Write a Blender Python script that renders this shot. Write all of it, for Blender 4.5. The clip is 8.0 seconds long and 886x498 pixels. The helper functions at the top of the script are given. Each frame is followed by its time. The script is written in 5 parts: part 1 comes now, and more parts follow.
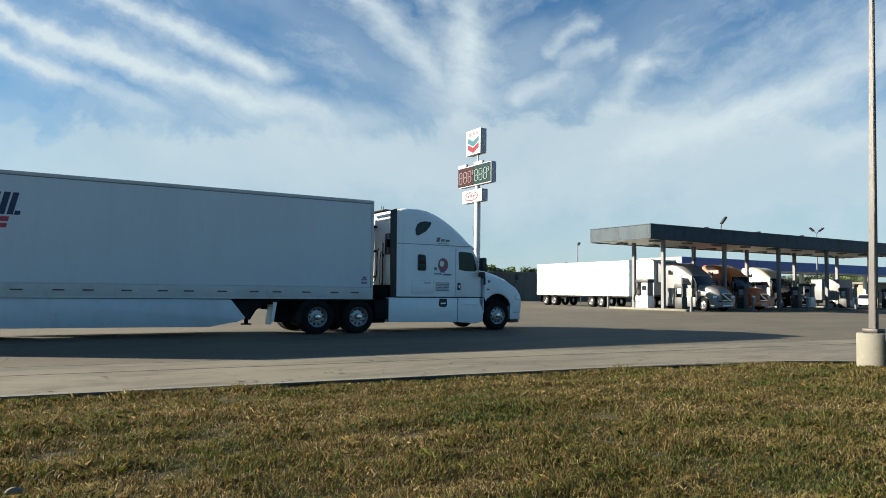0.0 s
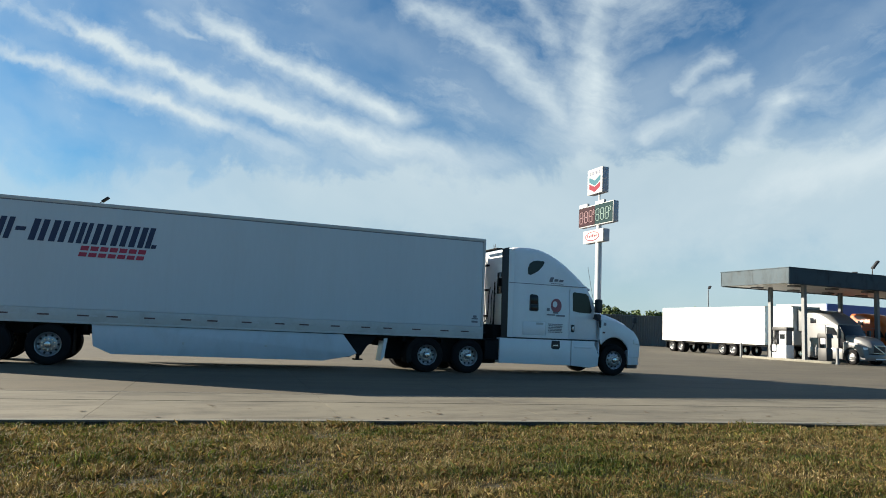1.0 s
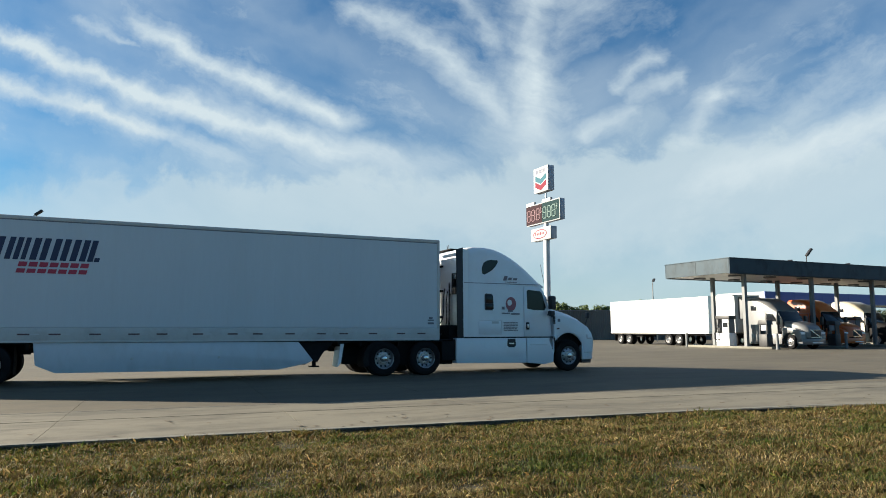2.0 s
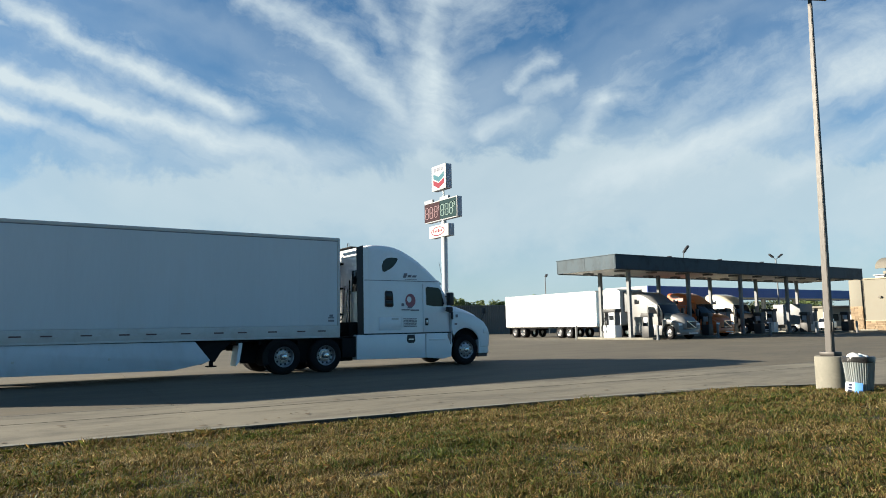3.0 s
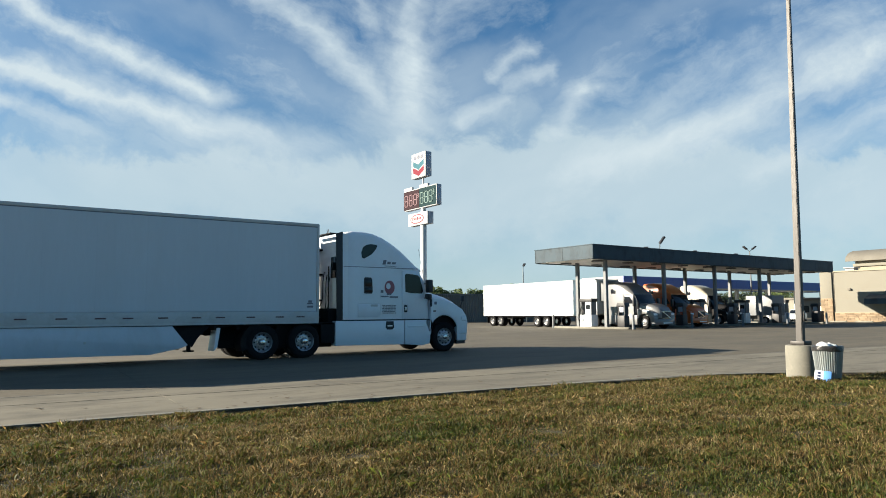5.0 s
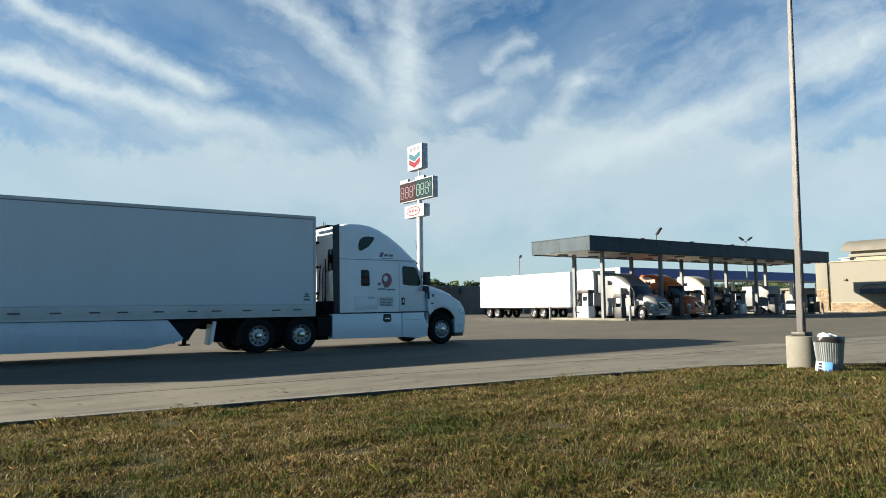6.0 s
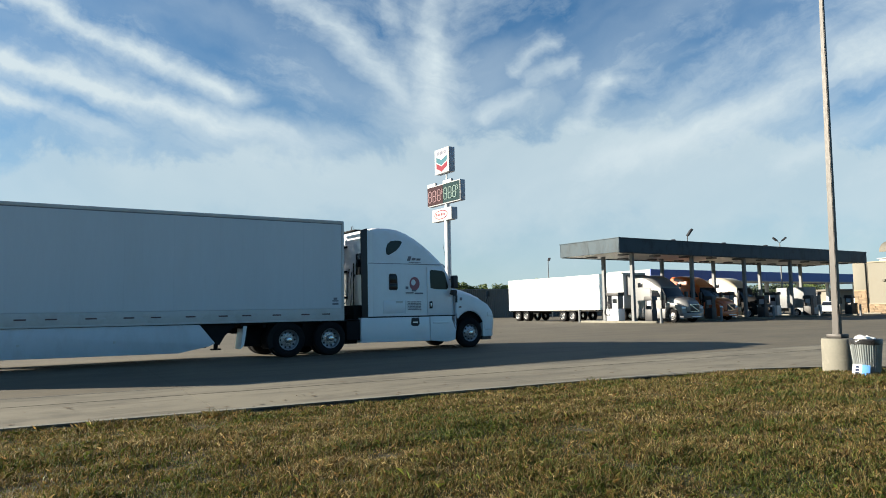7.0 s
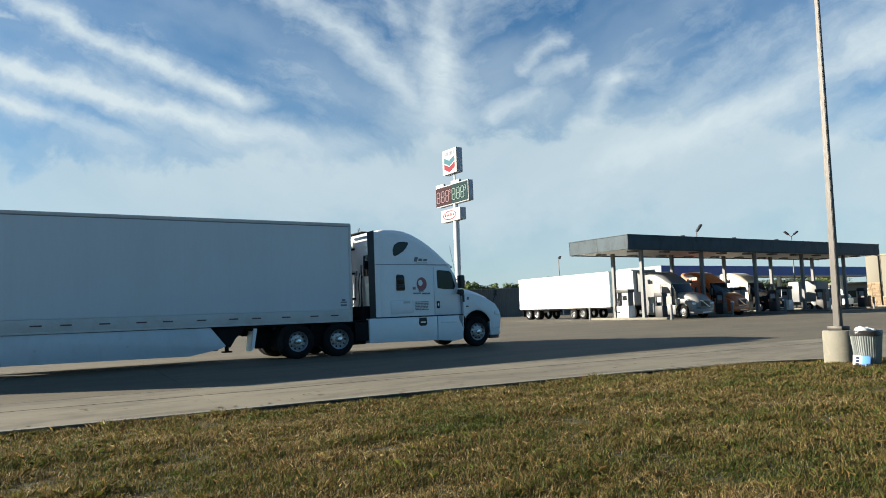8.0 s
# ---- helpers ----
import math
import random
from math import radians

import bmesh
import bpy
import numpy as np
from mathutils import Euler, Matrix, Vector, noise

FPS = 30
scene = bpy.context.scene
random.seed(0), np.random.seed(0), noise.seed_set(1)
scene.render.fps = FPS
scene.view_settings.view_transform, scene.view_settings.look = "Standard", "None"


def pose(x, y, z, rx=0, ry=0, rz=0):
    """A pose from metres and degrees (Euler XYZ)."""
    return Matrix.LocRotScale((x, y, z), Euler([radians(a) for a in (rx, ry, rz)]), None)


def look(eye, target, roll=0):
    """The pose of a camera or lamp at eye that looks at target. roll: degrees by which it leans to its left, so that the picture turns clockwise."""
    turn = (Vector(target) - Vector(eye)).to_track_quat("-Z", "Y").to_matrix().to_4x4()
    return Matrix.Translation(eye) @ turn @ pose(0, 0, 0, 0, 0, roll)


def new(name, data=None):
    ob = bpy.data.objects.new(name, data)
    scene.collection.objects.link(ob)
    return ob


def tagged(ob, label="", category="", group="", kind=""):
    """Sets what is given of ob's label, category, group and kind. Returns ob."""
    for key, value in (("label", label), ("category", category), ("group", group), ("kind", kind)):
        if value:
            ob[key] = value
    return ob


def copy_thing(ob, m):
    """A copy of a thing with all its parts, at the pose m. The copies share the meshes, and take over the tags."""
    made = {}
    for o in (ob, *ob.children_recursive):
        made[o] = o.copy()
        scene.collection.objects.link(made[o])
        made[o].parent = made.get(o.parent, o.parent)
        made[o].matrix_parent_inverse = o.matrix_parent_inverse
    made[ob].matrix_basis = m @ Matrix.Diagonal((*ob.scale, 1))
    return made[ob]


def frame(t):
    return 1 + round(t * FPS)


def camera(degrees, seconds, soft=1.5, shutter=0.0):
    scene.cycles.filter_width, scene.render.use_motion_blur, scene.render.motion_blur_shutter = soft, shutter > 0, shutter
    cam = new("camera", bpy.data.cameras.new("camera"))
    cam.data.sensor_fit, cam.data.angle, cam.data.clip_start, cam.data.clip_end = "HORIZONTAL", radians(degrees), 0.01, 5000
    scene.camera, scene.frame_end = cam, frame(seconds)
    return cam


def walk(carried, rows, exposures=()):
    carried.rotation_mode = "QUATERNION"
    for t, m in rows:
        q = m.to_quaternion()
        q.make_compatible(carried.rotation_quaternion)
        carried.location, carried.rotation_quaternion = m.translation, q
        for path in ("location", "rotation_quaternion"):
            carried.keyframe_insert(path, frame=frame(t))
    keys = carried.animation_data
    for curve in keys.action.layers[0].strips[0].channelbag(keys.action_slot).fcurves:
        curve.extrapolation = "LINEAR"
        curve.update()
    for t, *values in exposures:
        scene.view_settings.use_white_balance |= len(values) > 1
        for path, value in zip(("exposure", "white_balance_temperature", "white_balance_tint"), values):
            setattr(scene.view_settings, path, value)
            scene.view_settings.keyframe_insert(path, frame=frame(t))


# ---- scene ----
cam = camera(65.2, 8.0, 0.95)
PATH = [
    (0, (-0.034, 0.109, 1.346), (0.988, 1.824, 1.465), 0.7),
    (0.2, (0.238, -0.007, 1.357), (1.072, 1.804, 1.513), 3.2),
    (0.5, (0.331, -0.103, 1.353), (1.073, 1.744, 1.542), 2.9),
    (0.7, (0.438, -0.005, 1.367), (1.12, 1.866, 1.554), 2.3),
    (1, (0.383, 0.222, 1.354), (1.082, 2.082, 1.577), 2.5),
    (1.2, (0.38, 0.221, 1.354), (1.087, 2.077, 1.592), 2.2),
    (1.5, (0.283, 0.144, 1.364), (0.99, 2.0, 1.604), 0.6),
    (2, (0.234, 0.332, 1.352), (1.072, 2.134, 1.584), 0.0),
    (2.2, (0.131, 0.282, 1.356), (1.056, 2.04, 1.588), -1.0),
    (3.3, (-0.032, -0.028, 1.357), (1.08, 1.62, 1.577), -0.5),
    (3.5, (-0.042, 0.026, 1.324), (1.073, 1.671, 1.546), -0.4),
    (4, (-0.04, 0.034, 1.324), (1.066, 1.685, 1.545), -0.5),
    (4.5, (-0.054, -0.04, 1.318), (1.053, 1.612, 1.526), -1.3),
    (4.7, (-0.092, -0.038, 1.313), (1.03, 1.606, 1.513), -0.9),
    (5.8, (-0.056, 0.096, 1.346), (1.127, 1.701, 1.502), -0.6),
    (6, (-0.041, 0.124, 1.326), (1.117, 1.746, 1.488), -0.7),
    (6.5, (-0.041, 0.046, 1.3), (1.065, 1.705, 1.466), -0.8),
    (7, (-0.023, 0.102, 1.331), (1.068, 1.77, 1.504), -1.0),
    (7.5, (0.006, 0.053, 1.32), (1.074, 1.734, 1.507), -1.1),
    (7.8, (-0.011, -0.011, 1.319), (1.053, 1.672, 1.506), -1.5),
    (8, (-0.013, -0.202, 1.299), (1.05, 1.483, 1.474), -2.0),
]
walk(cam, [(t, look(*row)) for t, *row in PATH])
scene.view_settings.exposure = 1.15

# ---- sky and sun ----
SUN_AZ, SUN_EL = radians(-58.5), radians(17.8)   # azimuth clockwise from +y
world = bpy.data.worlds.new("sky")
scene.world = world
world.use_nodes = True


class Net:
    """Short-hand for building node trees."""

    def __init__(self, tree):
        self.t = tree
        tree.nodes.clear()

    def add(self, kind, ins=None, operation="", blend_type="", data_type="", use_clamp=False):
        n = self.t.nodes.new(kind)
        if operation:
            n.operation = operation
        if data_type:
            n.data_type = data_type
        if blend_type:
            n.blend_type = blend_type
        if use_clamp:
            n.use_clamp = True
        for k, v in (ins or {}).items():
            self.put(n.inputs[k], v)
        return n

    def put(self, sock, v):
        if isinstance(v, bpy.types.NodeSocket):
            self.t.links.new(v, sock)
        else:
            sock.default_value = v

    def math(self, op, a, b=0.0, c=0.0, clamp=False):
        n = self.add("ShaderNodeMath", operation=op, use_clamp=clamp)
        for i, v in enumerate((a, b, c)):
            self.put(n.inputs[i], v)
        return n.outputs[0]

    def noise(self, vec, scale, detail=4.0, rough=0.55, dist=0.0):
        n = self.add("ShaderNodeTexNoise", {"Scale": scale, "Detail": detail, "Roughness": rough, "Distortion": dist})
        if vec is not None:
            self.put(n.inputs["Vector"], vec)
        return n.outputs["Fac"]

    def ramp(self, fac, stops, interp="LINEAR"):
        n = self.add("ShaderNodeValToRGB", {"Fac": fac})
        r = n.color_ramp
        r.interpolation = interp
        while len(r.elements) < len(stops):
            r.elements.new(0.5)
        for e, (p, c) in zip(r.elements, stops):
            e.position = p
            e.color = (c, c, c, 1) if isinstance(c, (int, float)) else (*c, 1)
        return n.outputs["Color"]

    def mix(self, fac, a, b, blend="MIX"):
        n = self.add("ShaderNodeMix", data_type="RGBA", blend_type=blend)
        for i, v in ((0, fac), (6, a), (7, b)):
            self.put(n.inputs[i], (*v, 1) if isinstance(v, tuple) and len(v) == 3 else v)
        return n.outputs[2]

    def dot(self, vec, d):
        n = self.add("ShaderNodeVectorMath", operation="DOT_PRODUCT")
        self.put(n.inputs[0], vec)
        n.inputs[1].default_value = d
        return n.outputs["Value"]

    def combine(self, x, y, z):
        n = self.add("ShaderNodeCombineXYZ")
        for i, v in enumerate((x, y, z)):
            self.put(n.inputs[i], v)
        return n.outputs[0]


def build_sky():
    net = Net(world.node_tree)
    way = net.add("ShaderNodeTexCoord").outputs["Generated"]
    tex = net.add("ShaderNodeTexSky")
    tex.sky_type, tex.sun_disc, tex.sun_elevation, tex.sun_rotation = "NISHITA", False, SUN_EL, SUN_AZ
    tex.air_density, tex.dust_density, tex.ozone_density = 1.0, 0.6, 2.2
    sky = tex.outputs["Color"]
    # cirrus: wisps fan out from one low point of the sky
    az = radians(34.8)
    u, v = (math.sin(az), math.cos(az), 0), (math.cos(az), -math.sin(az), 0)
    up = net.dot(way, (0, 0, 1))
    ahead = net.math("MAXIMUM", net.dot(way, u), 0.08)
    right = net.math("DIVIDE", net.dot(way, v), ahead)
    high = net.math("SUBTRACT", net.math("DIVIDE", up, ahead), 0.165)
    flat = net.combine(right, high, 0.0)
    swirl = net.add("ShaderNodeTexNoise", {"Vector": flat, "Scale": 2.6, "Detail": 2.0}).outputs["Color"]
    swirl = net.add("ShaderNodeVectorMath", {0: swirl, 1: (0.5, 0.5, 0.5)}, operation="SUBTRACT").outputs[0]
    swirl = net.add("ShaderNodeVectorMath", {0: swirl, 1: (0.05, 0.045, 0.0)}, operation="MULTIPLY").outputs[0]
    frill = net.add("ShaderNodeTexNoise", {"Vector": flat, "Scale": 15.0, "Detail": 4.0, "Roughness": 0.6}).outputs["Color"]
    frill = net.add("ShaderNodeVectorMath", {0: frill, 1: (0.5, 0.5, 0.5)}, operation="SUBTRACT").outputs[0]
    frill = net.add("ShaderNodeVectorMath", {0: frill, 1: (0.05, 0.04, 0.0)}, operation="MULTIPLY").outputs[0]
    swirl = net.add("ShaderNodeVectorMath", {0: swirl, 1: frill}, operation="ADD").outputs[0]
    warped = net.add("ShaderNodeVectorMath", {0: flat, 1: swirl}, operation="ADD").outputs[0]
    sep = net.add("ShaderNodeSeparateXYZ", {0: warped})
    wx, wy = sep.outputs[0], sep.outputs[1]
    # grain drawn out along the slants on which the wisps lie
    t = radians(25)
    aside = net.math("ABSOLUTE", wx)
    along = net.math("MULTIPLY_ADD", aside, math.cos(t), net.math("MULTIPLY", wy, math.sin(t)))
    cross = net.math("MULTIPLY_ADD", wy, math.cos(t), net.math("MULTIPLY", aside, -math.sin(t)))
    slant = net.noise(net.combine(net.math("MULTIPLY", along, 2.4), net.math("MULTIPLY", cross, 9.0), 4.0), 2.6, 8.0, 0.64, 0.2)
    puff = net.noise(flat, 9.0, 7.0, 0.64, 0.3)
    grain = net.math("MULTIPLY_ADD", slant, 0.5, net.math("MULTIPLY", puff, 0.5))
    rise = net.math("ADD", wy, 0.165)

    def wisp_of(x0, y0, x1, y1, bend, w0, w1, dense):
        """One drawn-out cloud: a bowed stroke between two points of the sky, of changing width."""
        length = math.hypot(x1 - x0, y1 - y0)
        ux, uy = (x1 - x0) / length, (y1 - y0) / length
        dx, dy = net.math("SUBTRACT", wx, x0), net.math("SUBTRACT", rise, y0)
        a = net.math("DIVIDE", net.math("MULTIPLY_ADD", dx, ux, net.math("MULTIPLY", dy, uy)), length)
        c = net.math("MULTIPLY_ADD", dy, ux, net.math("MULTIPLY", dx, -uy))
        if bend:
            c = net.math("MULTIPLY_ADD", net.math("MULTIPLY", a, net.math("SUBTRACT", 1.0, a)), -4 * bend, c)
        w = net.math("MAXIMUM", net.math("MULTIPLY_ADD", a, w1 - w0, w0), 0.004)
        body = net.math("DIVIDE", c, w)
        body = net.math("DIVIDE", 1.0, net.math("MULTIPLY_ADD", net.math("MULTIPLY", body, body), 4.0, 1.0))
        ends = net.math("MULTIPLY", net.math("MULTIPLY_ADD", a, 5.0, 0.6, clamp=True), net.math("MULTIPLY_ADD", a, -4.0, 4.4, clamp=True))
        return net.math("MULTIPLY", net.math("MULTIPLY", body, ends), dense)

    long_wisps = ((-1.13, .488, -.48, .262, 0, .022, .034, .92), (-.98, .52, -.20, .25, -.027, .026, .046, 1.1), (-.70, .515, -.28, .315, -.012, .036, .030, 1.08),
                  (-.82, .53, -.68, .465, 0, .02, .014, .5), (-1.14, .575, -.94, .485, 0, .03, .02, .5), (-.34, .505, -.055, .28, .03, .034, .055, .95),
                  (-.035, .54, -.055, .235, 0, .065, .075, .95), (.10, .54, -.03, .40, 0, .09, .07, .6), (-.16, .52, -.07, .40, 0, .026, .032, .55))
    short_wisps = ((.18, .20, .72, .415, -.01, .055, .07, .9), (.45, .19, .78, .34, 0, .04, .065, .6), (.075, .345, .145, .405, 0, .032, .026, .7),
                   (.02, .278, .118, .326, 0, .036, .03, .8), (.09, .340, .18, .360, 0, .045, .035, .7), (.16, .255, .23, .345, 0, .036, .03, .7), (.26, .30, .70, .48, 0, .10, .13, .4))
    body = None
    for row in long_wisps + short_wisps:
        w = wisp_of(*row)
        body = w if body is None else net.math("MAXIMUM", body, w)
    body = net.math("SUBTRACT", body, net.math("MULTIPLY_ADD", grain, -1.9, 1.13), clamp=True)
    # faint even veil between the wisps
    broad = net.noise(net.combine(net.math("MULTIPLY", along, 1.6), net.math("MULTIPLY", cross, 4.0), 9.0), 2.0, 3.0, 0.5)
    veil = net.math("MULTIPLY_ADD", broad, 1.5, net.math("MULTIPLY_ADD", grain, 0.45, -0.65), clamp=True)
    body = net.math("ADD", net.math("MULTIPLY", body, 0.82), net.math("MULTIPLY", veil, 0.60), clamp=True)
    # low bank with a ragged top, thinning to one side
    lift = net.math("ADD", net.math("ADD", high, 0.165), net.math("MULTIPLY", net.math("SUBTRACT", puff, 0.5), 0.20))
    lift = net.math("ADD", lift, net.math("MULTIPLY", net.math("SUBTRACT", net.noise(flat, 2.7, 3.0), 0.5), 0.12))
    haze = net.ramp(lift, [(0.0, .55), (0.09, .62), (0.16, .80), (0.225, .82), (0.265, .38), (0.31, .12), (0.42, .0)], "EASE")
    haze = net.math("MULTIPLY", haze, net.ramp(net.math("MULTIPLY_ADD", right, 0.5, 0.5), [(0.04, 0.55), (0.25, 1.0)]))
    # thin even veil where the fan is not defined (behind)
    front = net.math("MULTIPLY", net.math("SUBTRACT", net.dot(way, u), 0.05), 4.0, clamp=True)
    back = net.math("MULTIPLY", net.noise(way, 2.6, 6.0, 0.6, 0.5), 0.14)
    wisp = net.add("ShaderNodeMix", {0: front, 2: back, 3: body}).outputs[0]
    low = net.math("MULTIPLY", haze, net.math("ADD", net.math("MULTIPLY", front, 0.72), 0.28))
    col = net.mix(low, net.mix(1.0, sky, SKY_TINT, "MULTIPLY"), HAZE)
    col = net.mix(wisp, col, CLOUD)
    bg = net.add("ShaderNodeBackground", {"Color": col, "Strength": SKY_STRENGTH})
    net.add("ShaderNodeOutputWorld", {"Surface": bg.outputs[0]})


SKY_STRENGTH, CLOUD, HAZE, SKY_TINT = 0.0455, (6.6, 7.7, 8.2), (5.75, 7.0, 7.5), (0.42, 0.97, 1.30)
build_sky()
sun = new("sun", bpy.data.lights.new("sun", "SUN"))
sun.data.energy, sun.data.angle, sun.data.color = 7.4, radians(0.6), (1.0, 0.89, 0.72)
to_sun = Vector((math.sin(SUN_AZ) * math.cos(SUN_EL), math.cos(SUN_AZ) * math.cos(SUN_EL), math.sin(SUN_EL)))
sun.matrix_world = look((0, 0, 30), Vector((0, 0, 30)) - to_sun)


# ---- materials ----
def material(name, color, rough=0.6, metal=0.0, vary=0.12, scale=4.0, bump=0.0, bump_scale=40.0, dirt_or_reflection=None, blotch_amount=0.4,
             blotch_scale=1.2, coat=0.0, each=0.0, stretch=(1, 1, 1), spec=0.5, streak=None, streak_amount=0.6):
    """Procedural surface: base colour varied at two scales, stains or painted reflections, fine relief."""
    m = bpy.data.materials.new(name)
    m.use_nodes = True
    net = Net(m.node_tree)
    geo = net.add("ShaderNodeNewGeometry").outputs["Position"]
    vec = net.add("ShaderNodeVectorMath", {0: geo, 1: stretch}, operation="MULTIPLY").outputs[0]
    big = net.noise(vec, scale * 0.22, 4.0)
    small = net.noise(vec, scale * 5.0, 5.0, 0.65)
    f = net.math("ADD", net.math("MULTIPLY", big, 0.6), net.math("MULTIPLY", small, 0.4))
    lo, hi = tuple(c * (1 - vary * 1.6) for c in color), tuple(min(1, c * (1 + vary * 1.6)) for c in color)
    col = net.mix(net.ramp(f, [(0.3, 0.0), (0.7, 1.0)]), lo, hi)
    if dirt_or_reflection:
        d = net.ramp(net.noise(vec, blotch_scale, 6.0, 0.68, 0.3), [(0.5, 0.0), (0.72, 1.0)])
        col = net.mix(net.math("MULTIPLY", d, blotch_amount), col, dirt_or_reflection)
    if streak:
        long = net.add("ShaderNodeVectorMath", {0: geo, 1: (0.3, 0.9, 1.0)}, operation="MULTIPLY").outputs[0]
        d = net.ramp(net.noise(long, 1.3, 7.0, 0.66, 0.8), [(0.48, 0.0), (0.68, 1.0)])
        spots = net.ramp(net.noise(geo, 2.4, 5.0, 0.6), [(0.60, 0.0), (0.70, 1.0)])
        d = net.math("MAXIMUM", net.math("MULTIPLY", d, streak_amount), net.math("MULTIPLY", spots, streak_amount * 0.7))
        col = net.mix(d, col, streak)
    if each:
        rnd = net.add("ShaderNodeObjectInfo").outputs["Random"]
        k = net.math("ADD", net.math("MULTIPLY", rnd, each), 1 - each / 2)
        col = net.mix(1.0, col, net.combine(k, k, k), "MULTIPLY")
    ro = net.math("ADD", net.math("MULTIPLY", small, 0.25), rough - 0.12, clamp=True)
    bs = net.add("ShaderNodeBsdfPrincipled", {"Base Color": col, "Metallic": metal, "Roughness": ro, "Coat Weight": coat,
                                              "Coat Roughness": 0.08, "Specular IOR Level": spec})
    if bump:
        b = net.add("ShaderNodeBump", {"Strength": bump, "Distance": 0.02, "Height": net.noise(vec, bump_scale, 5.0, 0.65)})
        net.t.links.new(b.outputs[0], bs.inputs["Normal"])
    net.add("ShaderNodeOutputMaterial", {"Surface": bs.outputs[0]})
    return m


def glow(name, color, strength):
    m = bpy.data.materials.new(name)
    m.use_nodes = True
    net = Net(m.node_tree)
    bs = net.add("ShaderNodeBsdfPrincipled", {"Base Color": (*color, 1), "Roughness": 0.4, "Emission Color": (*color, 1), "Emission Strength": strength})
    net.add("ShaderNodeOutputMaterial", {"Surface": bs.outputs[0]})
    return m


M = {}
M["soil"] = material("soil", (0.042, 0.035, 0.014), 0.95, vary=0.3, scale=6, bump=0.8, bump_scale=30, dirt_or_reflection=(0.045, 0.05, 0.014), blotch_amount=0.6, blotch_scale=0.9)
M["concrete"] = material("concrete", (0.150, 0.136, 0.099), 0.85, streak=(0.05, 0.045, 0.034), streak_amount=0.75, vary=0.12, scale=3, bump=0.12, bump_scale=60, dirt_or_reflection=(0.06, 0.054, 0.04), blotch_amount=0.8, blotch_scale=1.3, each=0.16, stretch=(0.3, 1.0, 1))
M["lot"] = material("lot", (0.084, 0.071, 0.046), 0.85, streak=(0.04, 0.037, 0.028), streak_amount=0.6, vary=0.2, scale=1.6, bump=0.12, bump_scale=50, dirt_or_reflection=(0.038, 0.035, 0.025), blotch_amount=0.65, blotch_scale=0.8, each=0.14, stretch=(0.3, 1.0, 1))
M["joint"] = material("joint", (0.06, 0.052, 0.04), 0.95, vary=0.2)
M["block"] = material("block", (0.150, 0.144, 0.118), 0.85, vary=0.12, scale=5, bump=0.2, bump_scale=30, dirt_or_reflection=(0.28, 0.26, 0.21), blotch_amount=0.5, blotch_scale=2.5)
M["white_paint"] = material("white_paint", (0.70, 0.72, 0.74), 0.35, vary=0.02, scale=2, coat=0.4, dirt_or_reflection=(0.55, 0.54, 0.52), blotch_amount=0.25, blotch_scale=1.1)
M["trailer_white"] = material("trailer_white", (0.545, 0.58, 0.605), 0.45, vary=0.03, scale=1.2, dirt_or_reflection=(0.5, 0.5, 0.48), blotch_amount=0.2, blotch_scale=0.8, stretch=(2.0, 1, 0.25))
M["skirt_white"] = material("skirt_white", (0.56, 0.59, 0.63), 0.4, vary=0.04, scale=1.5, dirt_or_reflection=(0.42, 0.41, 0.4), blotch_amount=0.4, blotch_scale=1.2, stretch=(1, 1, 0.5))
M["rail"] = material("rail", (0.5, 0.5, 0.48), 0.5, 0.0, vary=0.06, scale=2, dirt_or_reflection=(0.32, 0.29, 0.26), blotch_amount=0.5, blotch_scale=1.8)
M["alu"] = material("alu", (0.72, 0.72, 0.73), 0.32, 1.0, vary=0.06)
M["rim"] = material("rim", (0.36, 0.36, 0.37), 0.36, 0.8, vary=0.08, dirt_or_reflection=(0.2, 0.19, 0.18), blotch_amount=0.4, blotch_scale=6)
M["hand_hole"] = material("hand_hole", (0.02, 0.02, 0.02), 0.9, vary=0.2)
M["rubber"] = material("rubber", (0.010, 0.010, 0.011), 0.9, spec=0.15, vary=0.2, scale=8, bump=0.1, bump_scale=60, dirt_or_reflection=(0.03, 0.027, 0.024), blotch_amount=0.3, blotch_scale=5)
M["black_plastic"] = material("black_plastic", (0.018, 0.018, 0.02), 0.55, vary=0.15)
M["chassis"] = material("chassis", (0.010, 0.010, 0.011), 0.8, spec=0.15, vary=0.25, dirt_or_reflection=(0.04, 0.036, 0.03), blotch_amount=0.4)
M["glass_dark"] = material("glass_dark", (0.008, 0.009, 0.012), 0.14, vary=0.05, spec=0.3, coat=0.0)
M["navy"] = material("navy", (0.018, 0.028, 0.075), 0.5, vary=0.06)
M["crimson"] = material("crimson", (0.42, 0.035, 0.07), 0.5, vary=0.06)
M["maroon_ink"] = material("maroon_ink", (0.30, 0.10, 0.12), 0.5, vary=0.1)
M["grey_ink"] = material("grey_ink", (0.16, 0.16, 0.19), 0.5, vary=0.1)
M["tape_red"] = material("tape_red", (0.10, 0.045, 0.045), 0.4, vary=0.1)
M["tape_white"] = material("tape_white", (0.5, 0.5, 0.5), 0.4, vary=0.1)
# fascia blotches: stains together with dark reflections painted into the colour
M["canopy_grey"] = material("canopy_grey", (0.028, 0.048, 0.064), 0.6, spec=0.25, vary=0.08, scale=0.8, dirt_or_reflection=(0.010, 0.016, 0.020), blotch_amount=0.9, blotch_scale=1.0, stretch=(1, 1, 0.6))
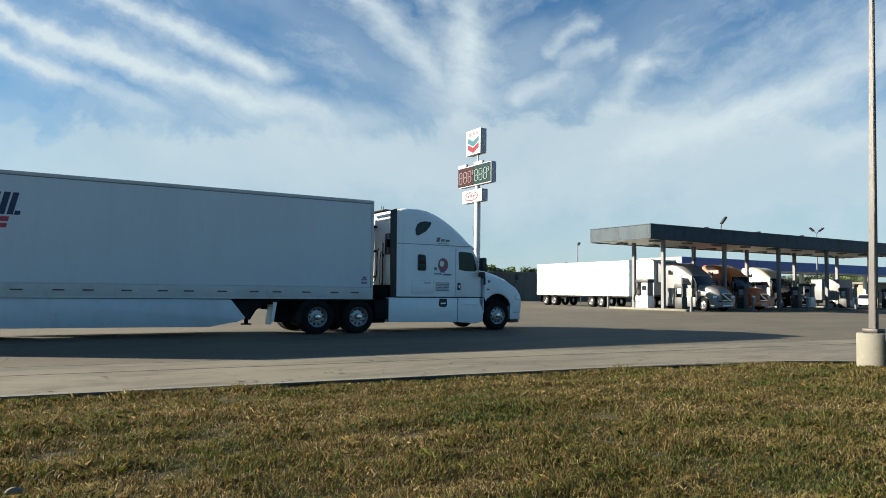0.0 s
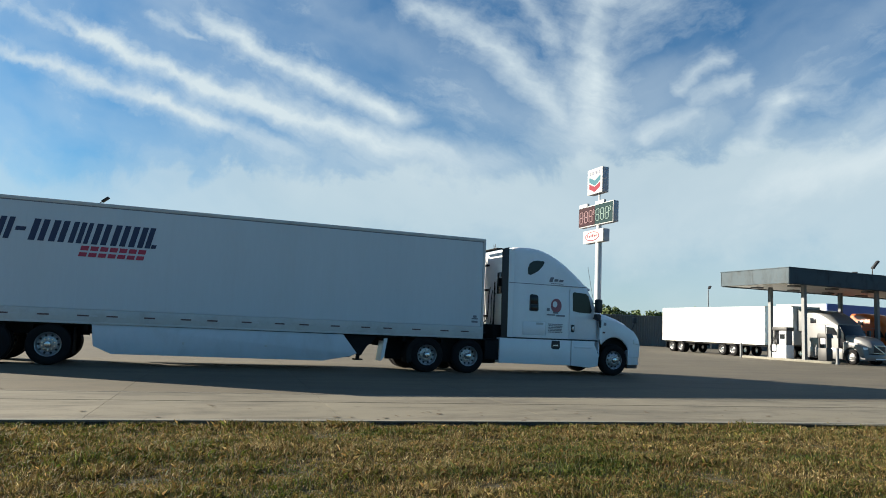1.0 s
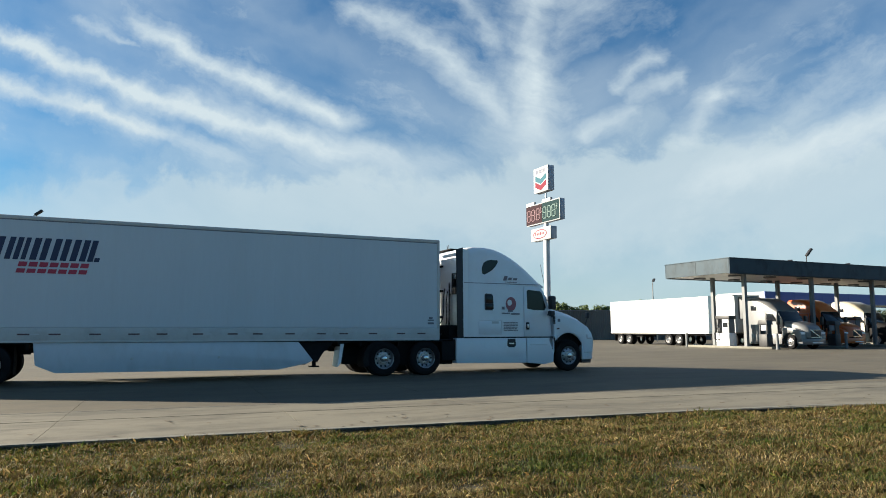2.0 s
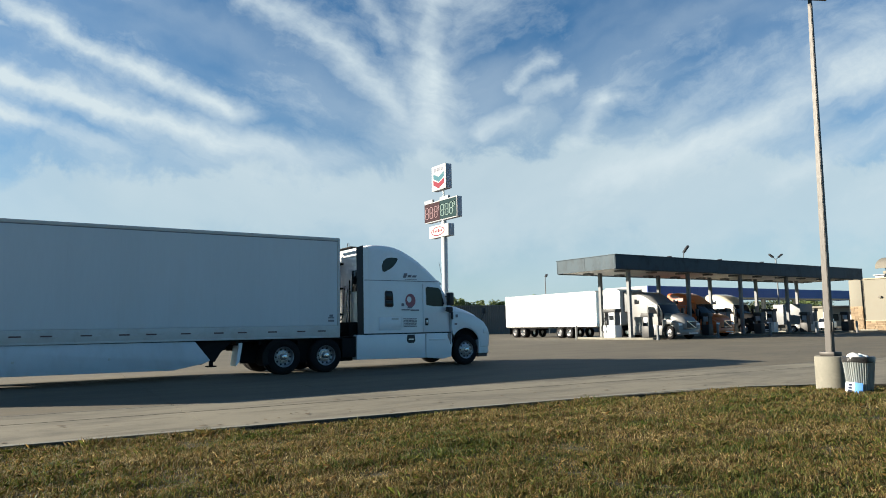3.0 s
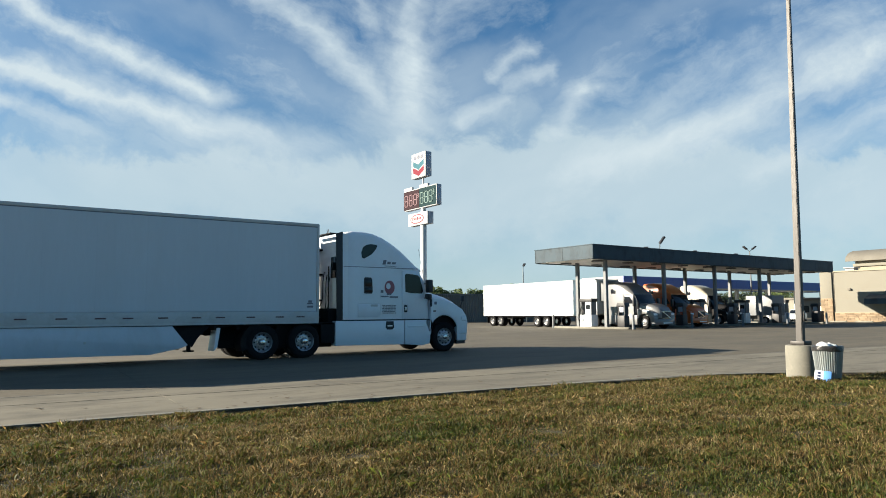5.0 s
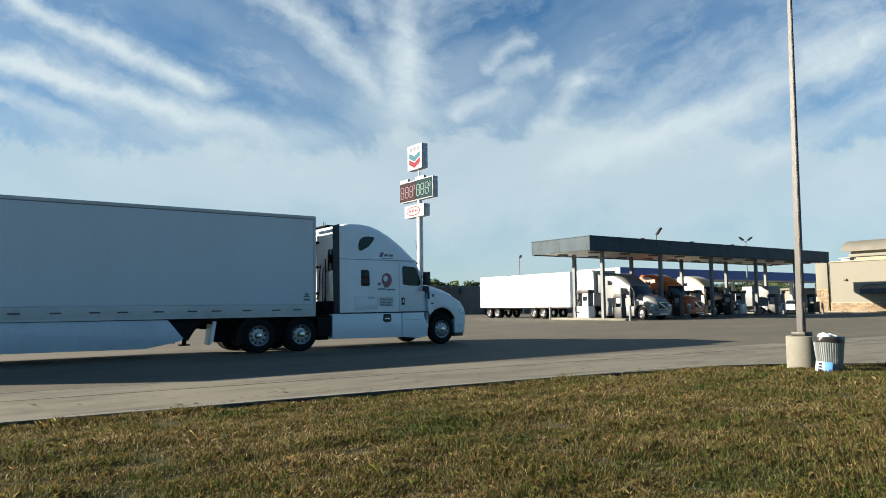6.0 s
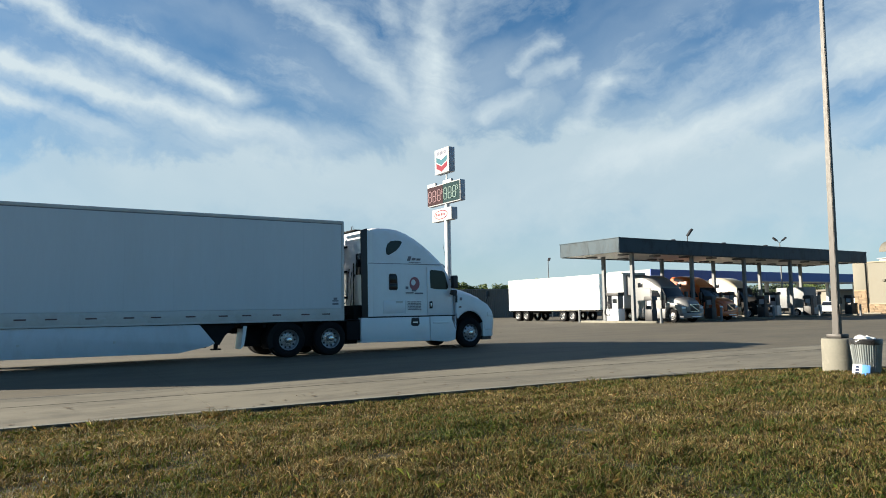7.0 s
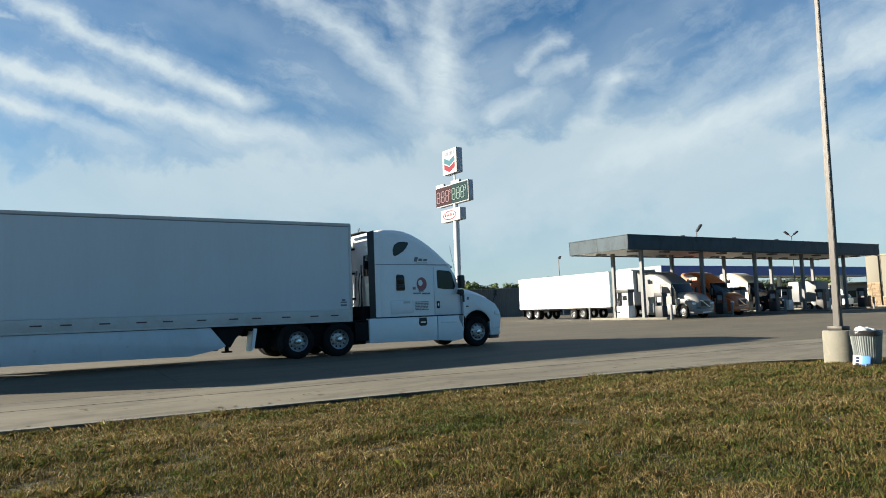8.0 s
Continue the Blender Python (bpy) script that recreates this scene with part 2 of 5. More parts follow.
M["canopy_under"] = material("canopy_under", (0.62, 0.61, 0.58), 0.6, vary=0.06, scale=0.8, dirt_or_reflection=(0.34, 0.33, 0.31), blotch_amount=0.5, blotch_scale=0.5)
M["post_grey"] = material("post_grey", (0.12, 0.128, 0.135), 0.6, vary=0.08)
M["pole_bronze"] = material("pole_bronze", (0.021, 0.018, 0.016), 0.5, 0.2, vary=0.14, dirt_or_reflection=(0.034, 0.030, 0.026), blotch_amount=0.5, blotch_scale=2, stretch=(3, 3, 0.4))
M["galv"] = material("galv", (0.22, 0.24, 0.24), 0.45, 0.6, vary=0.12, scale=6, dirt_or_reflection=(0.2, 0.19, 0.17), blotch_amount=0.45, blotch_scale=4)
M["sign_white"] = material("sign_white", (0.30, 0.31, 0.32), 0.6, spec=0.15, vary=0.03)
M["sign_grey"] = material("sign_grey", (0.34, 0.36, 0.41), 0.5, vary=0.06)
M["pole_white"] = material("pole_white", (0.42, 0.45, 0.48), 0.45, vary=0.04, dirt_or_reflection=(0.5, 0.48, 0.45), blotch_amount=0.3)
M["sign_blue"] = material("sign_blue", (0.03, 0.10, 0.13), 0.6, spec=0.1, vary=0.04)
M["sign_red"] = material("sign_red", (0.15, 0.016, 0.030), 0.6, spec=0.1, vary=0.04)
M["panel_maroon"] = material("panel_maroon", (0.036, 0.022, 0.026), 0.8, spec=0.05, vary=0.05)
M["panel_green"] = material("panel_green", (0.018, 0.036, 0.040), 0.8, spec=0.05, vary=0.05)
M["led_red"] = glow("led_red", (0.125, 0.05, 0.06), 0.03)
M["led_green"] = glow("led_green", (0.06, 0.12, 0.105), 0.03)
M["silver_paint"] = material("silver_paint", (0.105, 0.108, 0.112), 0.45, 0.0, vary=0.05, coat=0.5)
M["orange_paint"] = material("orange_paint", (0.48, 0.10, 0.015), 0.35, vary=0.04, coat=0.5)
M["cream_paint"] = material("cream_paint", (0.42, 0.39, 0.32), 0.35, vary=0.04, coat=0.4)
M["blue_fascia"] = material("blue_fascia", (0.022, 0.07, 0.30), 0.45, vary=0.05, scale=0.5)
M["stucco"] = material("stucco", (0.178, 0.168, 0.138), 0.9, vary=0.05, scale=1.0, bump=0.2, bump_scale=25, dirt_or_reflection=(0.165, 0.148, 0.115), blotch_amount=0.4, blotch_scale=0.5)
M["stone"] = material("stone", (0.21, 0.155, 0.10), 0.9, vary=0.2, scale=3.0, bump=0.3, bump_scale=12, each=0.5)
M["mortar"] = material("mortar", (0.30, 0.22, 0.14), 0.95, vary=0.1)
M["roof_brown"] = material("roof_brown", (0.13, 0.12, 0.10), 0.85, vary=0.15, scale=3)
M["trim_cream"] = material("trim_cream", (0.24, 0.21, 0.155), 0.8, vary=0.05)
M["fence_dark"] = material("fence_dark", (0.10, 0.105, 0.098), 0.9, vary=0.15, scale=1.0, each=0.3)
M["bark"] = material("bark", (0.10, 0.075, 0.05), 0.95, vary=0.25, bump=0.5)
M["leaf"] = material("leaf", (0.10, 0.14, 0.04), 0.7, vary=0.35, scale=1.5)
M["leaf_dark"] = material("leaf_dark", (0.045, 0.065, 0.03), 0.7, vary=0.35, scale=1.5)
M["bag_white"] = material("bag_white", (0.70, 0.70, 0.68), 0.45, vary=0.06, scale=6, bump=0.3, bump_scale=14)
M["bag_black"] = material("bag_black", (0.02, 0.02, 0.021), 0.3, vary=0.2, bump=0.5, bump_scale=20)
M["box_blue"] = material("box_blue", (0.10, 0.28, 0.65), 0.5, vary=0.06)
M["box_white"] = material("box_white", (0.72, 0.76, 0.80), 0.5, vary=0.04)
M["van_grey"] = material("van_grey", (0.15, 0.16, 0.17), 0.5, vary=0.06, dirt_or_reflection=(0.1, 0.1, 0.1), blotch_amount=0.4)
M["lens"] = material("lens", (0.75, 0.76, 0.78), 0.15, vary=0.02, coat=0.8)
M["chrome"] = material("chrome", (0.55, 0.55, 0.57), 0.2, 1.0, vary=0.02)
M["yellow_paint"] = material("yellow_paint", (0.5, 0.42, 0.25), 0.7, vary=0.1)
M["green_sign"] = material("green_sign", (0.02, 0.30, 0.22), 0.5, vary=0.05)
M["asphalt"] = material("asphalt", (0.055, 0.053, 0.05), 0.9, vary=0.2, bump=0.2)


# ---- mesh helpers ----
def box(bm, x0, x1, y0, y1, z0, z1, bevel=0.0, seg=2):
    r = bmesh.ops.create_cube(bm, size=1.0)
    for v in r["verts"]:
        v.co = Vector((x0 + (v.co.x + .5) * (x1 - x0), y0 + (v.co.y + .5) * (y1 - y0), z0 + (v.co.z + .5) * (z1 - z0)))
    if bevel:
        edges = list({e for v in r["verts"] for e in v.link_edges})
        bmesh.ops.bevel(bm, geom=edges, offset=bevel, segments=seg, affect="EDGES", profile=0.5)
    return bm


def prism(bm, pts, a, b, axis="y", bevel=0.0, seg=2):
    """Extrudes an outline; pts lie in the plane across the axis."""
    def at(p, d):
        return {"y": (p[0], d, p[1]), "x": (d, p[0], p[1]), "z": (p[0], p[1], d)}[axis]
    lo = [bm.verts.new(at(p, a)) for p in pts]
    hi = [bm.verts.new(at(p, b)) for p in pts]
    n = len(pts)
    fs = [bm.faces.new(lo[::-1]), bm.faces.new(hi)]
    for i in range(n):
        fs.append(bm.faces.new((lo[i], lo[(i + 1) % n], hi[(i + 1) % n], hi[i])))
    bmesh.ops.recalc_face_normals(bm, faces=fs)
    if bevel:
        edges = [e for v in lo + hi for e in v.link_edges if (e.verts[0] in lo) == (e.verts[1] in lo)]
        bmesh.ops.bevel(bm, geom=list(set(edges)), offset=bevel, segments=seg, affect="EDGES", profile=0.5)
    return bm


def rod(bm, p0, p1, r0, r1=None, seg=12):
    p0, p1 = Vector(p0), Vector(p1)
    d = p1 - p0
    m = Matrix.Translation((p0 + p1) / 2) @ d.to_track_quat("Z", "Y").to_matrix().to_4x4()
    bmesh.ops.create_cone(bm, cap_ends=True, segments=seg, radius1=r0, radius2=r0 if r1 is None else r1, depth=d.length, matrix=m)
    return bm


def turned(bm, profile, seg=28, axis="y", centre=(0, 0, 0), caps=True):
    """A body of revolution from (radius, along) pairs."""
    rings = []
    for r, h in profile:
        ring = []
        for i in range(seg):
            a = 2 * math.pi * i / seg
            c, s = r * math.cos(a), r * math.sin(a)
            p = {"y": (c, h, s), "z": (c, s, h), "x": (h, c, s)}[axis]
            ring.append(bm.verts.new(Vector(p) + Vector(centre)))
        rings.append(ring)
    fs = []
    for a, b in zip(rings, rings[1:]):
        for i in range(seg):
            fs.append(bm.faces.new((a[i], a[(i + 1) % seg], b[(i + 1) % seg], b[i])))
    for ring in (rings[0], rings[-1]) if caps else ():
        fs.append(bm.faces.new(ring))
    bmesh.ops.recalc_face_normals(bm, faces=fs)
    return bm


def loft(bm, sections):
    rings = [[bm.verts.new(p) for p in s] for s in sections]
    n = len(rings[0])
    fs = []
    for a, b in zip(rings, rings[1:]):
        for i in range(n):
            fs.append(bm.faces.new((a[i], a[(i + 1) % n], b[(i + 1) % n], b[i])))
    fs += [bm.faces.new(rings[0][::-1]), bm.faces.new(rings[-1])]
    bmesh.ops.recalc_face_normals(bm, faces=fs)
    return bm


def section(x, yc, half, z0, z1, r, n=5, taper=0.0):
    """An upright rounded section across x: half width, bottom, top and upper corner radius."""
    pts = [(x, yc - half, z0), (x, yc + half, z0)]
    for k in range(n + 1):
        a = math.pi / 2 * k / n
        pts.append((x, yc + half - taper - r + r * math.cos(a), z1 - r + r * math.sin(a)))
    for k in range(n + 1):
        a = math.pi / 2 + math.pi / 2 * k / n
        pts.append((x, yc - half + taper + r + r * math.cos(a), z1 - r + r * math.sin(a)))
    return pts


def mesh_of(name, bm, mat, smooth=35):
    me = bpy.data.meshes.new(name)
    bm.to_mesh(me)
    bm.free()
    me.materials.append(mat)
    if smooth:
        for p in me.polygons:
            p.use_smooth = True
        me.set_sharp_from_angle(angle=radians(smooth))
    return me


def part(name, bm, mat, parent=None, label="", smooth=35):
    me = bm if isinstance(bm, bpy.types.Mesh) else mesh_of(name, bm, mat, smooth)
    ob = new(name, me)
    if parent is not None:
        ob.parent = parent
    if label:
        tagged(ob, label)
    return ob


def thing(name, label, category, group="", at=None, kind=""):
    ob = new(name)
    if at is not None:
        ob.matrix_world = at
    return tagged(ob, label, category, group, kind)


def B():
    return bmesh.new()


# ---- ground ----
EDGE = [(-70, 15.5), (-30, 12.4), (-8, 10.55), (-2, 10.15), (2, 9.86), (6, 9.56), (9, 9.3), (11.5, 9.05), (13.2, 8.65), (14.6, 7.95), (16.2, 6.7),
        (18.5, 4.0), (20.5, 0.0), (22, -8), (23, -60)]


def edge_y(x):
    """The lot's edge towards the grass."""
    for (xa, ya), (xb, yb) in zip(EDGE, EDGE[1:]):
        if xa <= x <= xb:
            return ya + (yb - ya) * (x - xa) / (xb - xa)
    return EDGE[-1][1]


def lawn_z(x, y):
    n = noise.noise(Vector((x * .35, y * .35, 0))) * .035 + noise.noise(Vector((x * 1.3, y * 1.3, 3))) * .012
    near = max(0.0, min(1.0, (edge_y(x) - y) / 1.2)) if x < 23 else 0
    return -0.075 + near * (.035 + n)


def build_ground():
    bm = B()
    xs = [-2500, -600, -150, -60] + [i * 1.0 for i in range(-30, 24)] + [30, 60, 150, 600, 2500]
    ys = [-2500, -600, -150, -40] + [-10 + i * 0.6 for i in range(36)] + [16, 60, 150, 600, 2500]
    grid = [[bm.verts.new((x, y, lawn_z(x, y) if -31 < x < 24 and -11 < y < 12 else -0.075)) for x in xs] for y in ys]
    for j in range(len(ys) - 1):
        for i in range(len(xs) - 1):
            bm.faces.new((grid[j][i], grid[j][i + 1], grid[j + 1][i + 1], grid[j + 1][i]))
    tagged(part("ground", bm, M["soil"]), "dry mown field soil running out to the horizon", "ground", kind="structure")


def build_pavement():
    bm = B()
    outline = EDGE + [(140, -60), (140, 150), (-70, 150)]
    prism(bm, outline, -0.2, -0.014, "z")
    pave = tagged(part("pavement", bm, M["joint"], smooth=0), "stained concrete truck lot with sawn joints", "pavement", kind="structure")
    # cast panels, row by row, running with the edge; the first row follows it
    JOINT0, JOINT, TURN = -1.35, 3.32, radians(-3.9)
    rows = [None, 12.24, 13.50, 18.1, 22.7, 27.3, 31.9, 36.5, 41.1]
    cols = [JOINT0 + (i - 8) * JOINT for i in range(30)]
    g = 0.003

    def at(a, b):
        return (a * math.cos(TURN) - b * math.sin(TURN), a * math.sin(TURN) + b * math.cos(TURN))
    bare = {}
    for j in range(len(rows) - 1):
        for i in range(len(cols) - 1):
            sa, sb = cols[i] + g, cols[i + 1] - g
            if j == 0:
                xa, xb = at(sa, 10.1)[0], at(sb, 10.1)[0]
                if xb > 12.5:
                    continue
                steps = [xa + (xb - xa) * k / 4 for k in range(5)]
                pts = [(x, edge_y(x)) for x in steps] + [at(sb, rows[1] - g), at(sa, rows[1] - g)]
                part("concrete_slab", prism(B(), pts, -0.02, 0, "z"), M["concrete"], pave, smooth=0)
            else:
                key = round(rows[j + 1] - rows[j], 2)
                if key not in bare:
                    bm = B()
                    box(bm, 0, JOINT - 2 * g, 0, key - 2 * g, -0.02, 0)
                    bare[key] = mesh_of("concrete_slab", bm, M["concrete"] if j == 1 else M["lot"], 0)
                ob = part("concrete_slab", bare[key], None, pave)
                ob.matrix_world = pose(*at(sa, rows[j] + g), 0, 0, 0, math.degrees(TURN))
    for a, b, k, mat in ((-12, 60, 0, "block"), (-12, 60, 1, "joint")):
        c = rows[2 - k]
        w = .008 if k else .022
        part("joint_seal", prism(B(), [at(a, c - w), at(b, c - w), at(b, c + w), at(a, c + w)], -.01, .004, "z"), M[mat], pave, smooth=0)
    # apron round the corner and the far lot, in one sheet each
    s0 = max(c for c in cols if at(c, 10.1)[0] <= 12.5)
    while at(s0 + JOINT, 10.1)[0] <= 12.5:
        s0 += JOINT
    x0 = at(s0, 10.1)[0]
    pts = [(x, edge_y(x)) for x in (x0 + g, 13.2, 14.6, 16.2, 18.5, 20.5, 22)] + [(95, -8), at(95, rows[1] - g), at(s0 + g, rows[1] - g)]
    part("corner_apron", prism(B(), pts, -0.02, 0, "z"), M["concrete"], pave, smooth=0)
    # pale trowelled lip along the edge
    inner = [(x, y + .14) for x, y in EDGE[1:10]]
    part("edge_lip", prism(B(), EDGE[1:10] + inner[::-1], -.1, .006, "z"), M["block"], pave, smooth=0)
    bm = B()
    prism(bm, [at(-60, rows[-1]), at(130, rows[-1]), (139, 149), (-69, 149)], -0.02, 0, "z")
    prism(bm, [at(cols[-1], rows[1]), at(136, rows[1]), at(129.99, rows[-1] - g), at(cols[-1], rows[-1] - g)], -0.02, 0, "z")
    part("far_lot", bm, M["lot"], pave, smooth=0)


# ---- wheels ----
WHEELS = {}


def wheel_meshes(steer, holes=10):
    """Tyre, rim, holes and hub of a 22.5 inch truck wheel whose outer face looks to -y."""
    r = 0.51
    t = turned(B(), [(.30, .02), (.33, .0), (.42, -.012), (.485, .02), (.508, .05), (r, .10), (.508, .22), (.485, .26), (.42, .285), (.30, .27)], 36, caps=False)
    rim = turned(B(), [(.302, .02), (.296, -.006), (.282, .0), (.27, .035), (.25, .045 if steer else .10), (.20, .02 if steer else .125), (.13, -.01 if steer else .11),
                       (.115, -.012 if steer else .11), (.01, -.012 if steer else .11)], 36, caps=False)
    hole = B()
    for k in range(holes):
        a = 2 * math.pi * k / holes
        d = (.03 if steer else .108)
        c = Vector((.222 * math.cos(a), d, .222 * math.sin(a)))
        rod(hole, c + Vector((0, -.012, 0)), c + Vector((0, .012, 0)), .029, seg=10)
    hub = turned(B(), [(.085, .12), (.085, -.045), (.07, -.065), (.03, -.072), (.005, -.072)], 20)
    for k in range(10):
        a = 2 * math.pi * (k + .5) / 10
        c = Vector((.143 * math.cos(a), -.012 if steer else .11, .143 * math.sin(a)))
        rod(hub, c + Vector((0, .02, 0)), c + Vector((0, -.04, 0)), .017, seg=6)
    return (mesh_of("tyre", t, M["rubber"], 40), mesh_of("rim", rim, M["rim"], 30), mesh_of("hand_hole", hole, M["hand_hole"], 0), mesh_of("hub", hub, M["chrome"], 30))


def wheel(parent, x, y, kind="drive", flip=False, scale=1.0):
    if kind not in WHEELS:
        WHEELS[kind] = wheel_meshes(kind == "steer", 10 if kind != "van" else 5)
    tyre, rim, hole, hub = WHEELS[kind]
    w = part("wheel", tyre, None, parent)
    w.matrix_local = pose(x, y, .51 * scale, 0, 0, 180 if flip else 0) @ Matrix.Scale(scale, 4)
    for name, me in (("rim", rim), ("hand_holes", hole), ("hub", hub)):
        ob = part(name, me, None, w)
        if name == "hand_holes":
            tagged(ob, kind="stuff")
    return w


# ---- the parked semi trailer ----
TX0, TX1, TY0, TY1, TZ0, TZ1 = -7.05, 9.10, 19.68, 22.28, 1.06, 4.11
NEAR = TY0


def bars(parent, name, boxes, mat, y, label="", lean=0.0, thick=0.006):
    """Flat painted shapes on a side that looks to -y: (x0, x1, z0, z1) each, leaning forward by lean."""
    bm = B()
    base = min(b[2] for b in boxes)
    for x0, x1, z0, z1 in boxes:
        s, e = lean * (z0 - base), lean * (z1 - base)
        prism(bm, [(x0 + s, z0), (x1 + s, z0), (x1 + e, z1), (x0 + e, z1)], y - thick, y + .001, "y")
    return part(name, bm, mat, parent, label, smooth=0)


def build_trailer():
    t = thing("semi_trailer", "long white box trailer with navy markings and pale side skirt", "trailer")
    bm = box(B(), TX0, TX1, TY0 + .012, TY1 - .012, 1.40, 4.03, .01)
    part("body", bm, M["trailer_white"], t)
    # side panels with fine seams, on the near side
    n, w = 13, (TX1 - TX0 - .16) / 13
    me = mesh_of("side_panel", box(B(), .0006, w - .0006, 0, .012, 1.42, 4.0), M["trailer_white"], 0)
    for k in range(n):
        ob = part("side_panel", me, None, t)
        ob.location = (TX0 + .08 + k * w, TY0, 0)
    part("roof", box(B(), TX0 + .02, TX1 - .02, TY0 + .03, TY1 - .03, 4.03, 4.10, .03), M["trailer_white"], t)
    for y0, y1 in ((TY0 - .012, TY0 + .03), (TY1 - .03, TY1 + .012)):
        part("top_rail", box(B(), TX0, TX1, y0, y1, 4.02, TZ1, .012), M["rail"], t)
        # grey strip that paints a shadow line below the top rail
        part("rail_shadow_gap", box(B(), TX0 + .02, TX1 - .02, y0 + .006, y1 - .004, 3.995, 4.018), M["grey_ink"], t)
        part("bottom_rail", box(B(), TX0, TX1, y0, y1, TZ0, 1.40, .01), M["rail"], t)
        part("rub_lip", box(B(), TX0, TX1, y0 - .012, y1, TZ0 - .02, TZ0 + .03, .006), M["rail"], t)
        part("corner_post", box(B(), TX1 - .07, TX1 + .02, y0 + .002, y1 + .03, TZ0, TZ1 - .02, .02), M["rail"], t)
        part("rear_post", box(B(), TX0 - .02, TX0 + .08, y0 + .002, y1 + .03, TZ0, TZ1 - .02, .01), M["rail"], t)
    part("front_wall", box(B(), TX1 - .03, TX1 + .015, TY0 + .05, TY1 - .05, 1.1, 4.05), M["trailer_white"], t)
    part("rear_door", box(B(), TX0 - .03, TX0 + .02, TY0 + .06, TY1 - .06, 1.1, 4.05, .01), M["trailer_white"], t)
    part("floor_frame", box(B(), TX0 + .05, TX1 - .05, TY0 + .1, TY1 - .1, 1.0, 1.12), M["chassis"], t)
    me = mesh_of("cross_member", box(B(), -.04, .04, TY0 + .12, TY1 - .12, .88, 1.02), M["chassis"], 0)
    for k in range(26):
        ob = part("cross_member", me, None, t)
        ob.location = (TX0 + .5 + k * .6, 0, 0)
    # reflective tape, in pairs of dark and pale dashes
    k = 0
    x = TX0 + .25
    while x < TX1 - .5:
        part("reflector_dash", box(B(), x, x + .26, TY0 - .016, TY0 - .011, 1.225, 1.262), M["tape_red"], t, smooth=0)
        part("reflector_dash", box(B(), x + .265, x + .46, TY0 - .016, TY0 - .011, 1.225, 1.262), M["tape_white"], t, smooth=0)
        x += (.66, .88, .88)[k % 3]
        k += 1
    # skirt with raked ends
    pts = [(-1.62, 1.04), (-1.55, .50), (-1.12, .31), (4.25, .27), (5.05, .42), (5.22, .50), (4.80, 1.02)]
    sk = part("side_skirt", prism(B(), pts, TY0 + .015, TY0 + .045, "y", .008), M["skirt_white"], t, "pale smooth trailer side skirt")
    part("side_skirt", prism(B(), pts, TY1 - .045, TY1 - .015, "y", .008), M["skirt_white"], t)
    part("skirt_wing", prism(B(), [(4.86, 1.02), (5.12, .56), (5.36, .44), (5.52, .70), (5.86, 1.02)], TY0 + .10, TY0 + .14, "y"), M["chassis"], t)
    for xx in (0.54, 2.65):
        part("skirt_hatch", box(B(), xx, xx + .06, TY0 + .008, TY0 + .02, .60, .66, .004), M["rail"], sk)
    for xx in (-1.0, 1.0, 3.0, 4.4):
        part("skirt_brace", box(B(), xx, xx + .05, TY0 + .05, TY0 + .9, .55, .62), M["chassis"], t)
    # landing gear
    for y in (TY0 + .45, TY1 - .55):
        leg = part("landing_leg", box(B(), 5.30, 5.44, y, y + .12, .55, 1.05, .01), M["chassis"], t)
        part("inner_leg", box(B(), 5.32, 5.42, y + .02, y + .10, .33, .6), M["chassis"], leg)
        part("sand_shoe", box(B(), 5.24, 5.50, y - .05, y + .17, .29, .33, .008), M["chassis"], leg)
    part("landing_brace", rod(B(), (5.36, TY0 + .5, .62), (5.36, TY1 - .5, .95), .03), M["chassis"], t)
    # tandem
    for x in (-2.54, -3.86):
        for y, f in ((TY0 + .0, False), (TY0 + .33, False)):
            wheel(t, x, y, "trail")
        for y in (TY1, TY1 - .33):
            wheel(t, x, y, "trail", True)
        part("axle", rod(B(), (x, TY0 + .1, .51), (x, TY1 - .1, .51), .075), M["chassis"], t)
    part("slider_frame", box(B(), -4.6, -1.7, TY0 + .55, TY0 + .68, .75, 1.0), M["chassis"], t)
    part("slider_frame", box(B(), -4.6, -1.7, TY1 - .68, TY1 - .55, .75, 1.0), M["chassis"], t)
    for x in (-2.0, -4.6):
        part("mud_flap", box(B(), x, x + .012, TY0 + .05, TY0 + .65, .28, .95), M["rubber"], t)
    part("bumper_guard", box(B(), TX0 - .02, TX0 + .08, TY0 + .3, TY1 - .3, .5, .6), M["chassis"], t)
    # large painted letter shapes, leaning forward
    big = []
    for x, w in ((-5.50, .34), (-5.10, .34), (-4.68, .34), (-4.22, .34), (-3.74, .32), (-3.02, .36), (-2.58, .36), (-2.14, .30), (-1.80, .10), (-1.62, .36), (-1.18, .36), (-.76, .36)):
        big.extend([(x, x + w * .40, 3.04, 3.58), (x + w * .58, x + w * .96, 3.04, 3.58)] if w > .2 else [(x, x + w, 3.04, 3.58)])
    big.extend([(-3.36, -3.14, 3.26, 3.36), (-.37, -.24, 3.04, 3.58), (-.22, -.10, 3.04, 3.14)])
    big = [(a - .2, b - .2, c, d) for a, b, c, d in big]
    bars(t, "marking", big, M["navy"], TY0 - .002, "bold forward-leaning navy block shapes", .22)
    red = []
    for k in range(7):
        x = -2.08 + k * .222
        red.extend([(x, x + .18, 2.72, 2.825), (x, x + .18, 2.875, 2.99)])
    bars(t, "marking", red, M["crimson"], TY0 - .002, "small crimson bar shapes", .22)
